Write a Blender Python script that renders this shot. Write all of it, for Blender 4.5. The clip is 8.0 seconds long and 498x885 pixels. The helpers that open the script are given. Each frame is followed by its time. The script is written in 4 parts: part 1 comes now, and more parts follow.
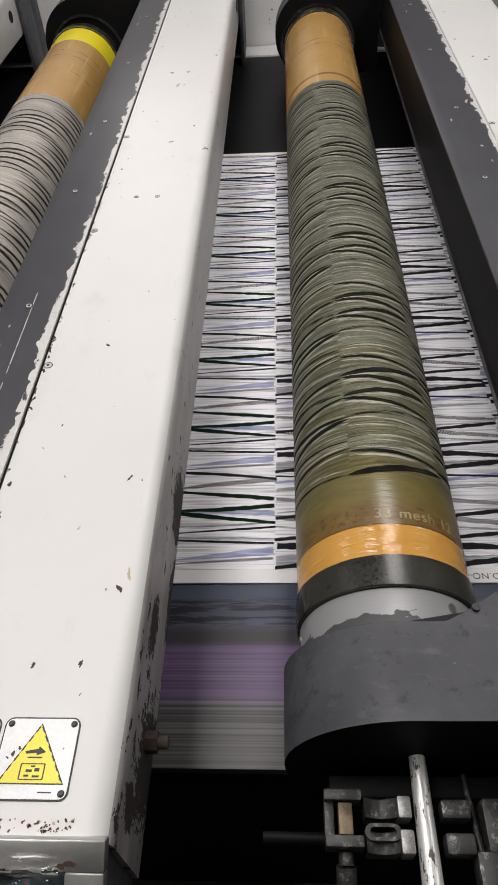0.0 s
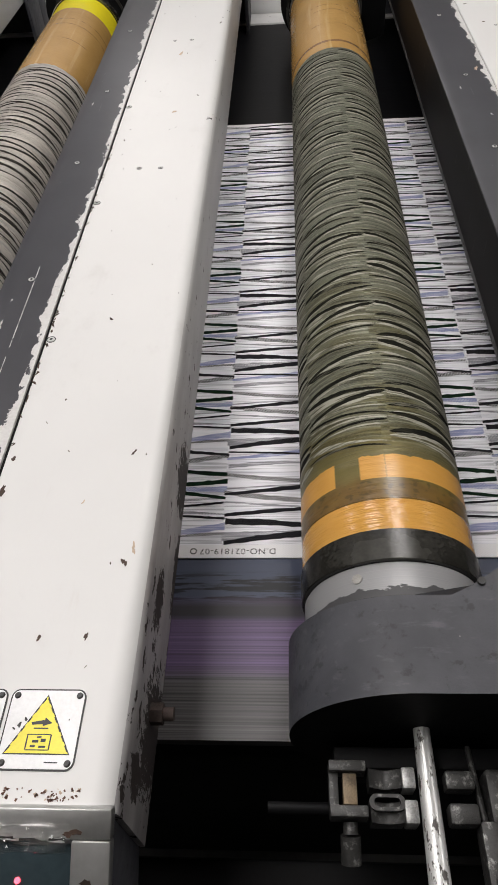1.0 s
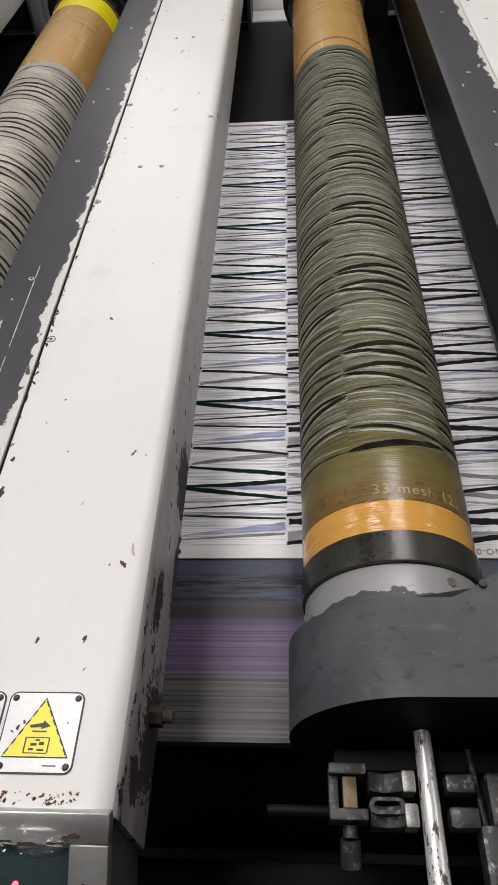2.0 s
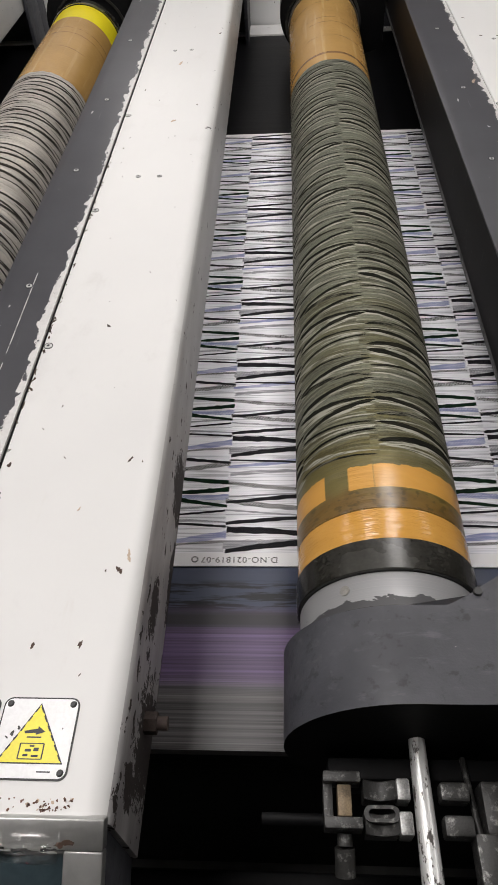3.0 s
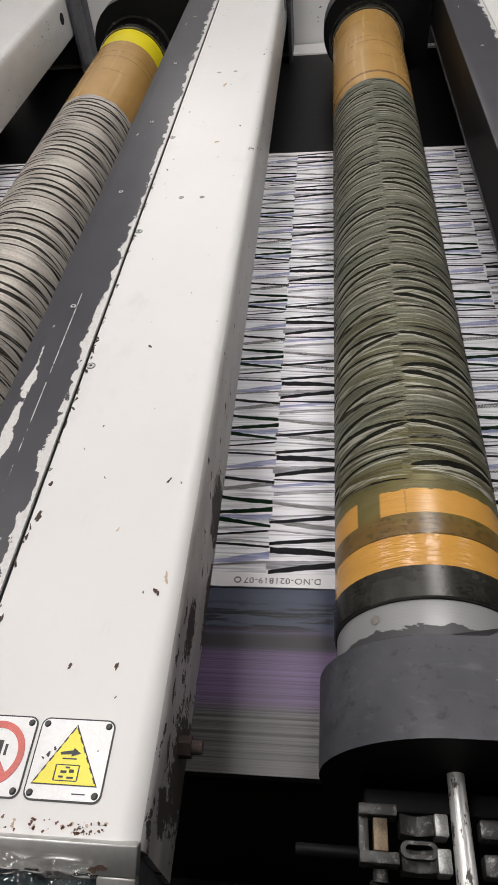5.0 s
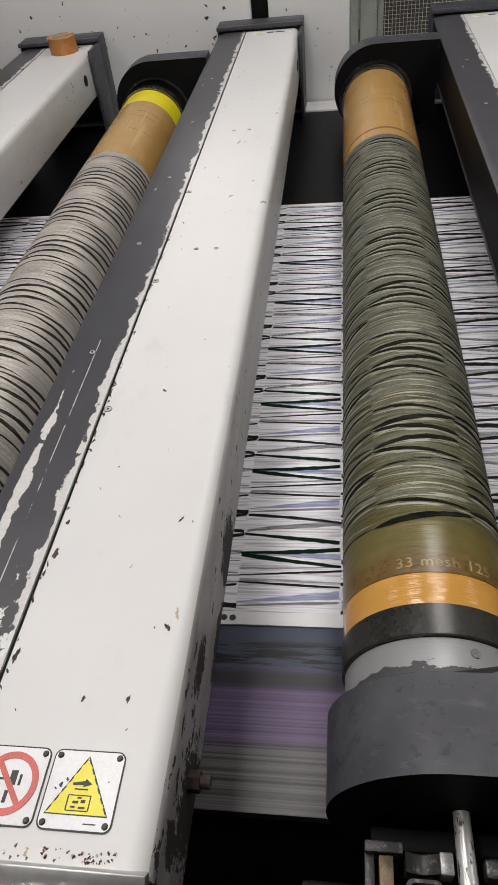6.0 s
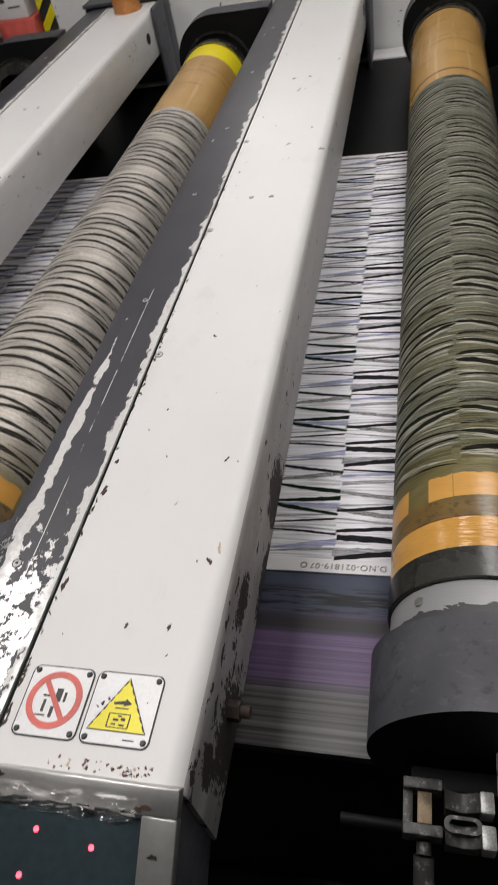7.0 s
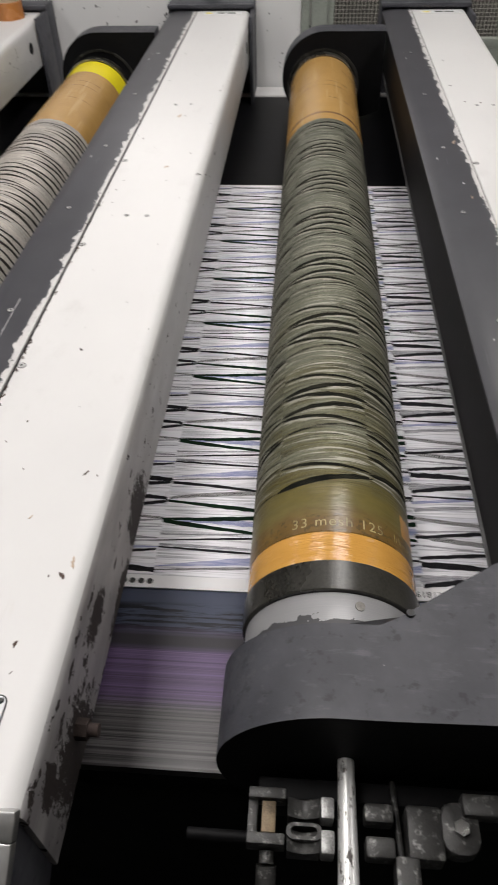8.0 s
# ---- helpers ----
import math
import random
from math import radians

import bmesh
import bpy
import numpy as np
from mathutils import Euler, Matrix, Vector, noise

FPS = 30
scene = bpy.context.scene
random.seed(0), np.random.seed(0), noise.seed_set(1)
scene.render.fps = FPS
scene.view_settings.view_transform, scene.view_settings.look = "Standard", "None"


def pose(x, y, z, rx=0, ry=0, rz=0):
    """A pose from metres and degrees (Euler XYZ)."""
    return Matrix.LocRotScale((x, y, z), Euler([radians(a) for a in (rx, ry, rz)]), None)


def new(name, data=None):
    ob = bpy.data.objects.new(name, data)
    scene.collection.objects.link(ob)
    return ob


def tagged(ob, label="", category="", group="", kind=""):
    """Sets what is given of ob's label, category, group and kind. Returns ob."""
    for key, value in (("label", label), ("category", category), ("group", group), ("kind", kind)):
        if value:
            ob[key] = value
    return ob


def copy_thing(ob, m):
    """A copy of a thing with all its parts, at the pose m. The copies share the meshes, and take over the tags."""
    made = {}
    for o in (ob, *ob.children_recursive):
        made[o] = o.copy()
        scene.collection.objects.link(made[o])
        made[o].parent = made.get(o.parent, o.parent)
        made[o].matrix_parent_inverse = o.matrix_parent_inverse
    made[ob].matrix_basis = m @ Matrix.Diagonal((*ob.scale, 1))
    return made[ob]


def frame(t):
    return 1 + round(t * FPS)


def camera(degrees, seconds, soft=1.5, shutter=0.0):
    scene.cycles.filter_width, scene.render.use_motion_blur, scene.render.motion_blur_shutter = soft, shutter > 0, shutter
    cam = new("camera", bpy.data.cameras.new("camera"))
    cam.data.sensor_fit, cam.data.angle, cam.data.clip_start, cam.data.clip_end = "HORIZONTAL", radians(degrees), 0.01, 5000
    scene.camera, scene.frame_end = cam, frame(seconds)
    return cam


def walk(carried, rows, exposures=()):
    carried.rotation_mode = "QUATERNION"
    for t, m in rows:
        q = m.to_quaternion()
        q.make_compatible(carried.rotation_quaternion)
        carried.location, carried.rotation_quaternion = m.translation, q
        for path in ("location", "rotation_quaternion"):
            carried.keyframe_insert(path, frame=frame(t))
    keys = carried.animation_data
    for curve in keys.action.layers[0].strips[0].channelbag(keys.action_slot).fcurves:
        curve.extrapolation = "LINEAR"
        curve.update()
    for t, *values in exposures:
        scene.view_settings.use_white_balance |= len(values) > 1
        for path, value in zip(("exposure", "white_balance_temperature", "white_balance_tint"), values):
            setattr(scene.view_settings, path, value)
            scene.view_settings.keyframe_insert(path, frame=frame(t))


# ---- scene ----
cam = camera(40.0, 8.0, soft=1.1, shutter=0.18)
PATH = [
    (0, -0.1128, -0.5027, 1.7350, 42.68, 2.81, 1.56),
    (0.5, -0.1099, -0.5063, 1.7291, 41.38, 3.46, 1.87),
    (1, -0.1120, -0.5022, 1.7280, 40.84, 3.23, 1.81),
    (1.5, -0.1129, -0.5000, 1.7144, 40.59, 4.01, 3.04),
    (2, -0.1101, -0.4969, 1.7275, 40.64, 3.32, 1.98),
    (3.5, -0.1176, -0.5040, 1.7276, 41.85, 2.46, 2.29),
    (4, -0.1223, -0.5075, 1.7289, 42.45, 2.13, 2.80),
    (4.2, -0.1228, -0.5128, 1.7341, 43.10, 1.91, 2.82),
    (5.3, -0.1086, -0.4884, 1.7341, 42.69, 5.36, 5.12),
    (5.5, -0.1061, -0.4916, 1.7365, 44.25, 5.63, 4.59),
    (6, -0.1022, -0.5135, 1.7554, 46.28, 5.40, 5.67),
    (6.5, -0.1050, -0.5370, 1.7511, 47.18, 6.18, 9.84),
    (6.8, -0.0927, -0.5451, 1.7348, 46.85, 7.32, 11.43),
    (6.9, -0.1035, -0.5317, 1.7116, 43.00, 6.26, 10.69),
    (7, -0.0748, -0.5316, 1.7234, 44.44, 9.35, 10.07),
    (7.2, -0.0885, -0.5449, 1.7123, 46.22, 9.14, 8.44),
    (7.5, -0.0753, -0.5569, 1.7153, 47.15, 4.93, 7.96),
    (7.7, -0.0629, -0.5573, 1.7218, 48.36, 3.74, 8.61),
    (8, -0.0502, -0.5412, 1.7226, 45.81, 1.25, 4.13),
]
walk(cam, [(r[0], pose(*r[1:])) for r in PATH],
     [(0, -0.34), (4.2, -0.34), (5.3, -0.36), (6.0, -0.45), (7.0, -0.45), (7.6, -0.36), (8.0, -0.24)])

# ---- light: closed hall with fluorescent fixtures, two of them added fill ----
world = bpy.data.worlds.new("hall")
scene.world = world
world.use_nodes = True
world.node_tree.nodes["Background"].inputs[0].default_value = (0.9, 0.95, 1.0, 1)
world.node_tree.nodes["Background"].inputs[1].default_value = 0.005

# The last two are unseen fill lamps, added to brighten the left and right.
LAMPS = [(0.37, 1.40, 27), (-1.1, 4.7, 18), (-0.70, 0.10, 30), (-2.3, 0.6, 19), (2.4, 0.3, 18)]
LAMP_Z = 3.1


# ---- node helpers ----
class Tree:
    """Short writing of a node material."""

    def __init__(self, name, rough=0.5, metal=0.0, spec=0.5):
        self.mat = bpy.data.materials.new(name)
        self.mat.use_nodes = True
        self.t = self.mat.node_tree
        self.bsdf = self.t.nodes["Principled BSDF"]
        self.bsdf.inputs["Roughness"].default_value = rough
        self.bsdf.inputs["Metallic"].default_value = metal
        self.bsdf.inputs["Specular IOR Level"].default_value = spec

    def put(self, sock, v):
        if hasattr(v, "is_linked"):
            self.t.links.new(v, sock)
        elif isinstance(v, (tuple, list)):
            sock.default_value = (*v, 1.0) if len(v) == 3 and sock.type == "RGBA" else v
        else:
            sock.default_value = v

    def m(self, op, a, b=0.0, c=0.0, clamp=False):
        n = self.t.nodes.new("ShaderNodeMath")
        n.operation, n.use_clamp = op, clamp
        for s, v in zip(n.inputs, (a, b, c)):
            self.put(s, v)
        return n.outputs[0]

    def coord(self, kind="Object"):
        return self.t.nodes.new("ShaderNodeTexCoord").outputs[kind]

    def split(self, v):
        n = self.t.nodes.new("ShaderNodeSeparateXYZ")
        self.put(n.inputs[0], v)
        return n.outputs

    def join(self, x=0.0, y=0.0, z=0.0):
        n = self.t.nodes.new("ShaderNodeCombineXYZ")
        for s, v in zip(n.inputs, (x, y, z)):
            self.put(s, v)
        return n.outputs[0]

    def scaled(self, v, s, shift=(0, 0, 0)):
        n = self.t.nodes.new("ShaderNodeMapping")
        self.put(n.inputs[0], v)
        n.inputs["Scale"].default_value, n.inputs["Location"].default_value = s, shift
        return n.outputs[0]

    def noise(self, v, scale, detail=3.0, rough=0.55):
        n = self.t.nodes.new("ShaderNodeTexNoise")
        self.put(n.inputs["Vector"], v)
        n.inputs["Scale"].default_value, n.inputs["Detail"].default_value, n.inputs["Roughness"].default_value = scale, detail, rough
        return n.outputs["Fac"]

    def white(self, v):
        n = self.t.nodes.new("ShaderNodeTexWhiteNoise")
        n.noise_dimensions = "3D"
        self.put(n.inputs["Vector"], v)
        return self.split(n.outputs["Color"])

    def step(self, v, lo, hi):
        n = self.t.nodes.new("ShaderNodeMapRange")
        n.interpolation_type = "SMOOTHSTEP"
        self.put(n.inputs["Value"], v)
        self.put(n.inputs["From Min"], lo)
        self.put(n.inputs["From Max"], hi)
        return n.outputs[0]

    def mix(self, f, a, b):
        n = self.t.nodes.new("ShaderNodeMix")
        n.data_type = "RGBA"
        self.put(n.inputs[0], f)
        self.put(n.inputs[6], a)
        self.put(n.inputs[7], b)
        return n.outputs[2]

    def lerp(self, f, a, b):
        n = self.t.nodes.new("ShaderNodeMix")
        self.put(n.inputs[0], f)
        self.put(n.inputs[2], a)
        self.put(n.inputs[3], b)
        return n.outputs[0]

    def bump(self, h, dist=0.0005, strength=0.6):
        n = self.t.nodes.new("ShaderNodeBump")
        n.inputs["Strength"].default_value, n.inputs["Distance"].default_value = strength, dist
        self.put(n.inputs["Height"], h)
        self.put(self.bsdf.inputs["Normal"], n.outputs[0])

    def done(self, color=None, rough=None, metal=None):
        for key, v in (("Base Color", color), ("Roughness", rough), ("Metallic", metal)):
            if v is not None:
                self.put(self.bsdf.inputs[key], v)
        return self.mat


def simple(name, color, rough=0.5, metal=0.0, vary=0.25, scale=30.0, bump=0.0003, spec=0.5):
    """One surface with grain and soft stains."""
    k = Tree(name, rough, metal, spec)
    v = k.coord()
    big, fine = k.noise(v, scale * 0.25, 4), k.noise(v, scale * 6, 3)
    f = k.m("ADD", k.m("MULTIPLY", big, 0.65), k.m("MULTIPLY", fine, 0.35))
    low, high = tuple(c * (1 - vary) for c in color), tuple(min(1, c * (1 + vary)) for c in color)
    k.bump(fine, bump)
    return k.done(k.mix(k.step(f, 0.3, 0.7), low, high), k.lerp(big, max(0.05, rough - 0.12), min(1, rough + 0.12)))


SCREEN_R = 0.102
TURN_TIME = 2.03
GIRTH = 0.64
CUTS = (0.121, 0.2326, 0.367, 0.488, 0.64)  # ends of the design's blocks round the screen
REPEAT_V = 0.178
# strokes of a block: kind, across at its start and end (metres), width at its start and end (mm)
# k black, g green-black, h hatched, b blue wash, l grey wash
FAN = (("b", 0.0370, 0.0530, 1, 14), ("h", 0.0300, 0.0400, 2, 5), ("k", 0.0240, 0.0100, 6, 5), ("h", 0.1690, 0.1860, 5, 10),
       ("g", 0.1630, 0.1480, 5, 8), ("g", 0.1260, 0.1350, 4, 9), ("b", 0.1230, 0.1200, 2, 11), ("g", 0.1220, 0.1030, 8, 5),
       ("l", 0.0960, 0.1030, 4, 2), ("k", 0.0840, 0.0950, 2, 4), ("l", 0.0760, 0.0740, 6, 2), ("k", 0.0720, 0.0660, 3, 4))
LADDER = (("k", 0.1100, 0.1260, 5, 8), ("h", 0.1130, 0.0960, 8, 7), ("l", 0.0960, 0.0850, 3, 3), ("k", 0.0720, 0.0840, 6, 6),
          ("k", 0.0610, 0.0520, 11, 7), ("l", 0.0350, 0.0450, 17, 3), ("k", 0.0240, 0.0410, 7, 10), ("k", 0.0150, 0.0090, 3, 4),
          ("b", 0.0010, 0.0180, 5, 8), ("l", 0.1640, 0.1720, 8, 4), ("h", 0.1470, 0.1340, 7, 6), ("l", 0.1200, 0.1280, 3, 2))
WEAVE = (("k", 0.0550, 0.0670, 4, 5), ("k", 0.0460, 0.0300, 7, 9), ("k", 0.0140, 0.0250, 9, 6), ("k", 0.1770, 0.1670, 9, 7),
         ("k", 0.1430, 0.1620, 5, 7), ("h", 0.1370, 0.1270, 4, 4), ("l", 0.1140, 0.1250, 6, 3), ("l", 0.1050, 0.1110, 3, 2),
         ("l", 0.0870, 0.0880, 7, 3), ("b", 0.0700, 0.0720, 12, 2), ("l", 0.0760, 0.0840, 2, 3))
BLOCKS = (LADDER, FAN, LADDER, WEAVE, FAN)
U_SHIFT = 0.131


def design(k, u, v):
    """The fine ground of the print: returns (hatch, wisps, block). u along the travel, v across, metres."""
    u = k.m("MULTIPLY", k.m("FRACT", k.m("DIVIDE", k.m("ADD", u, 6.4 + U_SHIFT), GIRTH)), GIRTH)
    index = 0.0
    for c in CUTS[:4]:
        index = k.m("ADD", index, k.m("GREATER_THAN", u, c))
    hatch = k.m("SINE", k.m("ADD", k.m("MULTIPLY", u, 1500.0), k.m("MULTIPLY", v, 1900.0)))
    hatch = k.m("MULTIPLY", k.m("ADD", hatch, 1.0), 0.5)
    wisps = k.step(k.noise(k.join(k.m("MULTIPLY", u, 7.0), k.m("MULTIPLY", v, 300.0), index), 1.0, 3), 0.47, 0.64)
    return hatch, wisps, index


def stroke_material(name, color, over, amount, fine=900.0, weave=0.30, metal=0.0):
    """Ink of a stroke, broken by the twill where the screen lays it thin: over is the ground that shows through."""
    k = Tree(name, 0.85 if not metal else 0.5, metal, 0.08)
    uv = k.split(k.coord("UV"))
    twill = k.m("SINE", k.m("ADD", k.m("MULTIPLY", uv[0], 1350.0), k.m("MULTIPLY", uv[1], 1900.0)))
    ragged = k.noise(k.join(k.m("MULTIPLY", uv[0], 25.0), k.m("MULTIPLY", uv[1], fine), 1.0), 1.0, 3)
    thin = k.step(k.m("ADD", k.m("MULTIPLY", twill, weave), ragged), 0.45, 0.75 if weave > 0.1 else 0.6)
    col = k.mix(k.m("MULTIPLY", thin, amount), color, over)
    return k.done(col)


def fabric_material():
    k = Tree("printed_cloth", 0.9, spec=0.08)
    uv = k.split(k.coord("UV"))
    hatch, wisps, index = design(k, uv[0], uv[1])
    base = k.mix(k.noise(k.join(uv[0], uv[1], 0.0), 9.0, 3), (0.84, 0.83, 0.87), (0.90, 0.89, 0.92))
    faint = k.step(k.noise(k.join(k.m("MULTIPLY", uv[0], 5.0), k.m("MULTIPLY", uv[1], 90.0), k.m("ADD", index, 4.0)), 1.0, 3), 0.52, 0.68)
    base = k.mix(k.m("MULTIPLY", faint, 0.35), base, (0.50, 0.50, 0.60))
    col = k.mix(k.m("MULTIPLY", wisps, k.m("ADD", 0.26, k.m("MULTIPLY", hatch, 0.40))), base, (0.16, 0.16, 0.18))
    edge = k.m("MINIMUM", uv[1], k.m("SUBTRACT", 1.338, uv[1]))
    col = k.mix(k.m("LESS_THAN", edge, 0.021), col, (0.80, 0.79, 0.80))
    k.bump(hatch, 0.0002, 0.4)
    return k.done(col)


def screen_material(name, ground, ground_far, dark, tapes, fine=0.55):
    """A screen's sleeve: the strokes as open mesh, lacquer at the ends and bands of tape. uv: round and along, metres."""
    k = Tree(name, 0.36, spec=0.35)
    uv = k.split(k.coord("UV"))
    u, v = uv[0], uv[1]
    hatch, wisps, index = design(k, k.m("SUBTRACT", math.pi * SCREEN_R, u), v)
    flow = k.noise(k.join(k.m("MULTIPLY", u, 6.0), k.m("MULTIPLY", v, 22.0), 0.0), 1.0, 4)
    base = k.mix(k.step(k.m("ADD", v, k.m("MULTIPLY", flow, 0.4)), 0.1, 0.9), ground, ground_far)
    base = k.mix(k.step(flow, 0.35, 0.7), base, tuple(min(1.0, c * 1.45) for c in ground_far))
    mesh_on = k.m("MULTIPLY", k.step(k.m("ADD", v, k.m("MULTIPLY", k.m("SUBTRACT", flow, 0.5), 0.06)), -0.005, 0.05), k.m("LESS_THAN", v, tapes[0]))
    lean = k.m("MULTIPLY", u, k.m("MULTIPLY", k.m("SUBTRACT", k.white(k.join(index, 3.3, 1.0))[0], 0.5), 0.16))
    vs = k.m("ADD", v, lean)
    strands = k.step(k.noise(k.join(k.m("MULTIPLY", u, 6.0), k.m("MULTIPLY", vs, 150.0), index), 1.0, 3, 0.6), 0.50, 0.62)
    fray = k.noise(k.join(k.m("MULTIPLY", u, 420.0), k.m("MULTIPLY", v, 700.0), 0.0), 1.0, 2)
    strands = k.m("MULTIPLY", strands, k.step(fray, 0.28, 0.48))
    lines = k.m("MULTIPLY", k.m("MAXIMUM", k.m("MULTIPLY", strands, fine), k.m("MULTIPLY", wisps, k.m("ADD", fine * 0.7, k.m("MULTIPLY", hatch, 0.3)))), mesh_on)
    col = base
    pale = k.step(k.noise(k.join(k.m("MULTIPLY", u, 7.0), k.m("MULTIPLY", vs, 190.0), k.m("ADD", index, 9.0)), 1.0, 3), 0.52, 0.66)
    col = k.mix(k.m("MULTIPLY", k.m("MULTIPLY", pale, 0.6), mesh_on), col, tuple(min(0.42, c * 3.0) for c in ground_far))
    speck = k.step(k.noise(k.join(k.m("MULTIPLY", u, 160.0), k.m("MULTIPLY", v, 520.0), 2.0), 1.0, 3, 0.7), 0.42, 0.66)
    col = k.mix(k.m("MULTIPLY", k.m("MULTIPLY", speck, 0.45), mesh_on), col, tuple(c * 0.35 for c in ground_far))
    col = k.mix(lines, col, dark)
    rough = k.lerp(k.m("MAXIMUM", lines, mesh_on), k.lerp(k.m("LESS_THAN", v, -0.046), 0.30, 0.12), 0.45)
    k.put(k.bsdf.inputs["Specular IOR Level"], k.lerp(mesh_on, 0.6, k.lerp(lines, 0.22, 0.03)))
    ragged = k.m("MULTIPLY", k.m("SUBTRACT", k.noise(k.join(k.m("MULTIPLY", u, 60.0), v, 0.0), 1.0, 3), 0.5), 0.012)
    vr = k.m("ADD", v, ragged)
    lac = k.m("SUBTRACT", 1.0, k.step(k.m("ADD", v, k.m("MULTIPLY", k.m("SUBTRACT", flow, 0.5), 0.08)), 0.005, 0.095))
    stain = k.noise(k.join(k.m("MULTIPLY", u, 30.0), k.m("MULTIPLY", v, 60.0), 3.0), 1.0, 4)
    col = k.mix(k.m("MULTIPLY", lac, k.lerp(lines, 0.9, 0.25)), col, k.mix(k.m("SUBTRACT", 1.0, k.step(k.m("ADD", v, k.m("MULTIPLY", k.m("SUBTRACT", stain, 0.5), 0.05)), -0.035, 0.0)), k.mix(stain, (0.075, 0.062, 0.016), (0.19, 0.150, 0.040)), k.mix(stain, (0.060, 0.034, 0.008), (0.24, 0.130, 0.026))))
    smudge = k.step(k.noise(k.join(k.m("MULTIPLY", u, 95.0), k.m("MULTIPLY", v, 120.0), 6.0), 1.0, 3), 0.52, 0.62)
    inband = k.m("MULTIPLY", k.m("GREATER_THAN", v, -0.046), k.m("LESS_THAN", v, -0.020))
    col = k.mix(k.m("MULTIPLY", k.m("MULTIPLY", smudge, inband), 0.55), col, (0.035, 0.028, 0.012))
    kraft = k.mix(stain, (0.50, 0.25, 0.045), (0.62, 0.33, 0.08))
    near = k.m("MULTIPLY", k.m("LESS_THAN", v, -0.048), k.m("GREATER_THAN", v, -0.3))
    turn = k.m("DIVIDE", u, SCREEN_R)
    for a, b in ((-285.0, -215.0), (-179.8, -93.0), (-197.0, -180.2)):
        a, b = radians(a + 360 if a < -180 else a), radians(b + 360 if b < -180 else b)
        inside = k.m("MULTIPLY", k.m("GREATER_THAN", turn, a), k.m("LESS_THAN", turn, b))
        near = k.m("MAXIMUM", near, k.m("MULTIPLY", inside, k.m("MULTIPLY", k.m("GREATER_THAN", v, -0.018), k.m("LESS_THAN", vr, 0.016))))
    col = k.mix(near, col, kraft)
    far = k.m("GREATER_THAN", vr, tapes[0])
    brown = k.mix(k.noise(k.join(k.m("MULTIPLY", u, 14.0), k.m("MULTIPLY", v, 9.0), 8.0), 1.0, 4), (0.32, 0.185, 0.058), (0.50, 0.30, 0.10))
    lap = k.m("MULTIPLY", k.m("GREATER_THAN", v, tapes[0] + 0.04), k.m("LESS_THAN", v, tapes[0] + 0.052))
    if len(tapes) == 1:
        brown = k.mix(lap, brown, (0.22, 0.12, 0.05))
    gate = k.step(k.noise(k.join(k.m("MULTIPLY", u, 22.0), k.m("MULTIPLY", v, 8.0), 5.0), 1.0, 2), 0.46, 0.56)
    for at in (1.435, 1.535, 1.572, 1.70):
        fold = k.m("LESS_THAN", k.m("ABSOLUTE", k.m("SUBTRACT", k.m("ADD", v, k.m("MULTIPLY", ragged, 0.5)), at)), 0.0016)
        brown = k.mix(k.m("MULTIPLY", k.m("MULTIPLY", fold, gate), 0.7), brown, (0.14, 0.075, 0.03))
    # Reflections on the far tape, put into the colour as lengthwise pale streaks.
    sheen = k.step(k.noise(k.join(k.m("MULTIPLY", u, 55.0), k.m("MULTIPLY", v, 3.0), 7.0), 1.0, 3), 0.55, 0.7)
    brown = k.mix(k.m("MULTIPLY", sheen, 0.35), brown, (0.60, 0.42, 0.19))
    col = k.mix(far, col, brown)
    rough = k.lerp(far, rough, 0.24)
    if len(tapes) > 1:
        col = k.mix(k.m("GREATER_THAN", v, tapes[1]), col, (0.80, 0.68, 0.02))
    creases = k.noise(k.join(k.m("MULTIPLY", u, 30.0), k.m("MULTIPLY", v, 165.0), 0.0), 1.0, 3, 0.6)
    k.bump(k.m("ADD", k.m("MULTIPLY", lines, -0.6), k.m("MULTIPLY", creases, k.lerp(mesh_on, k.lerp(k.m("LESS_THAN", v, -0.046), 0.5, 1.3), 0.3))), 0.0016, 1.0)
    return k.done(col, rough, k.m("MULTIPLY", mesh_on, 0.35))


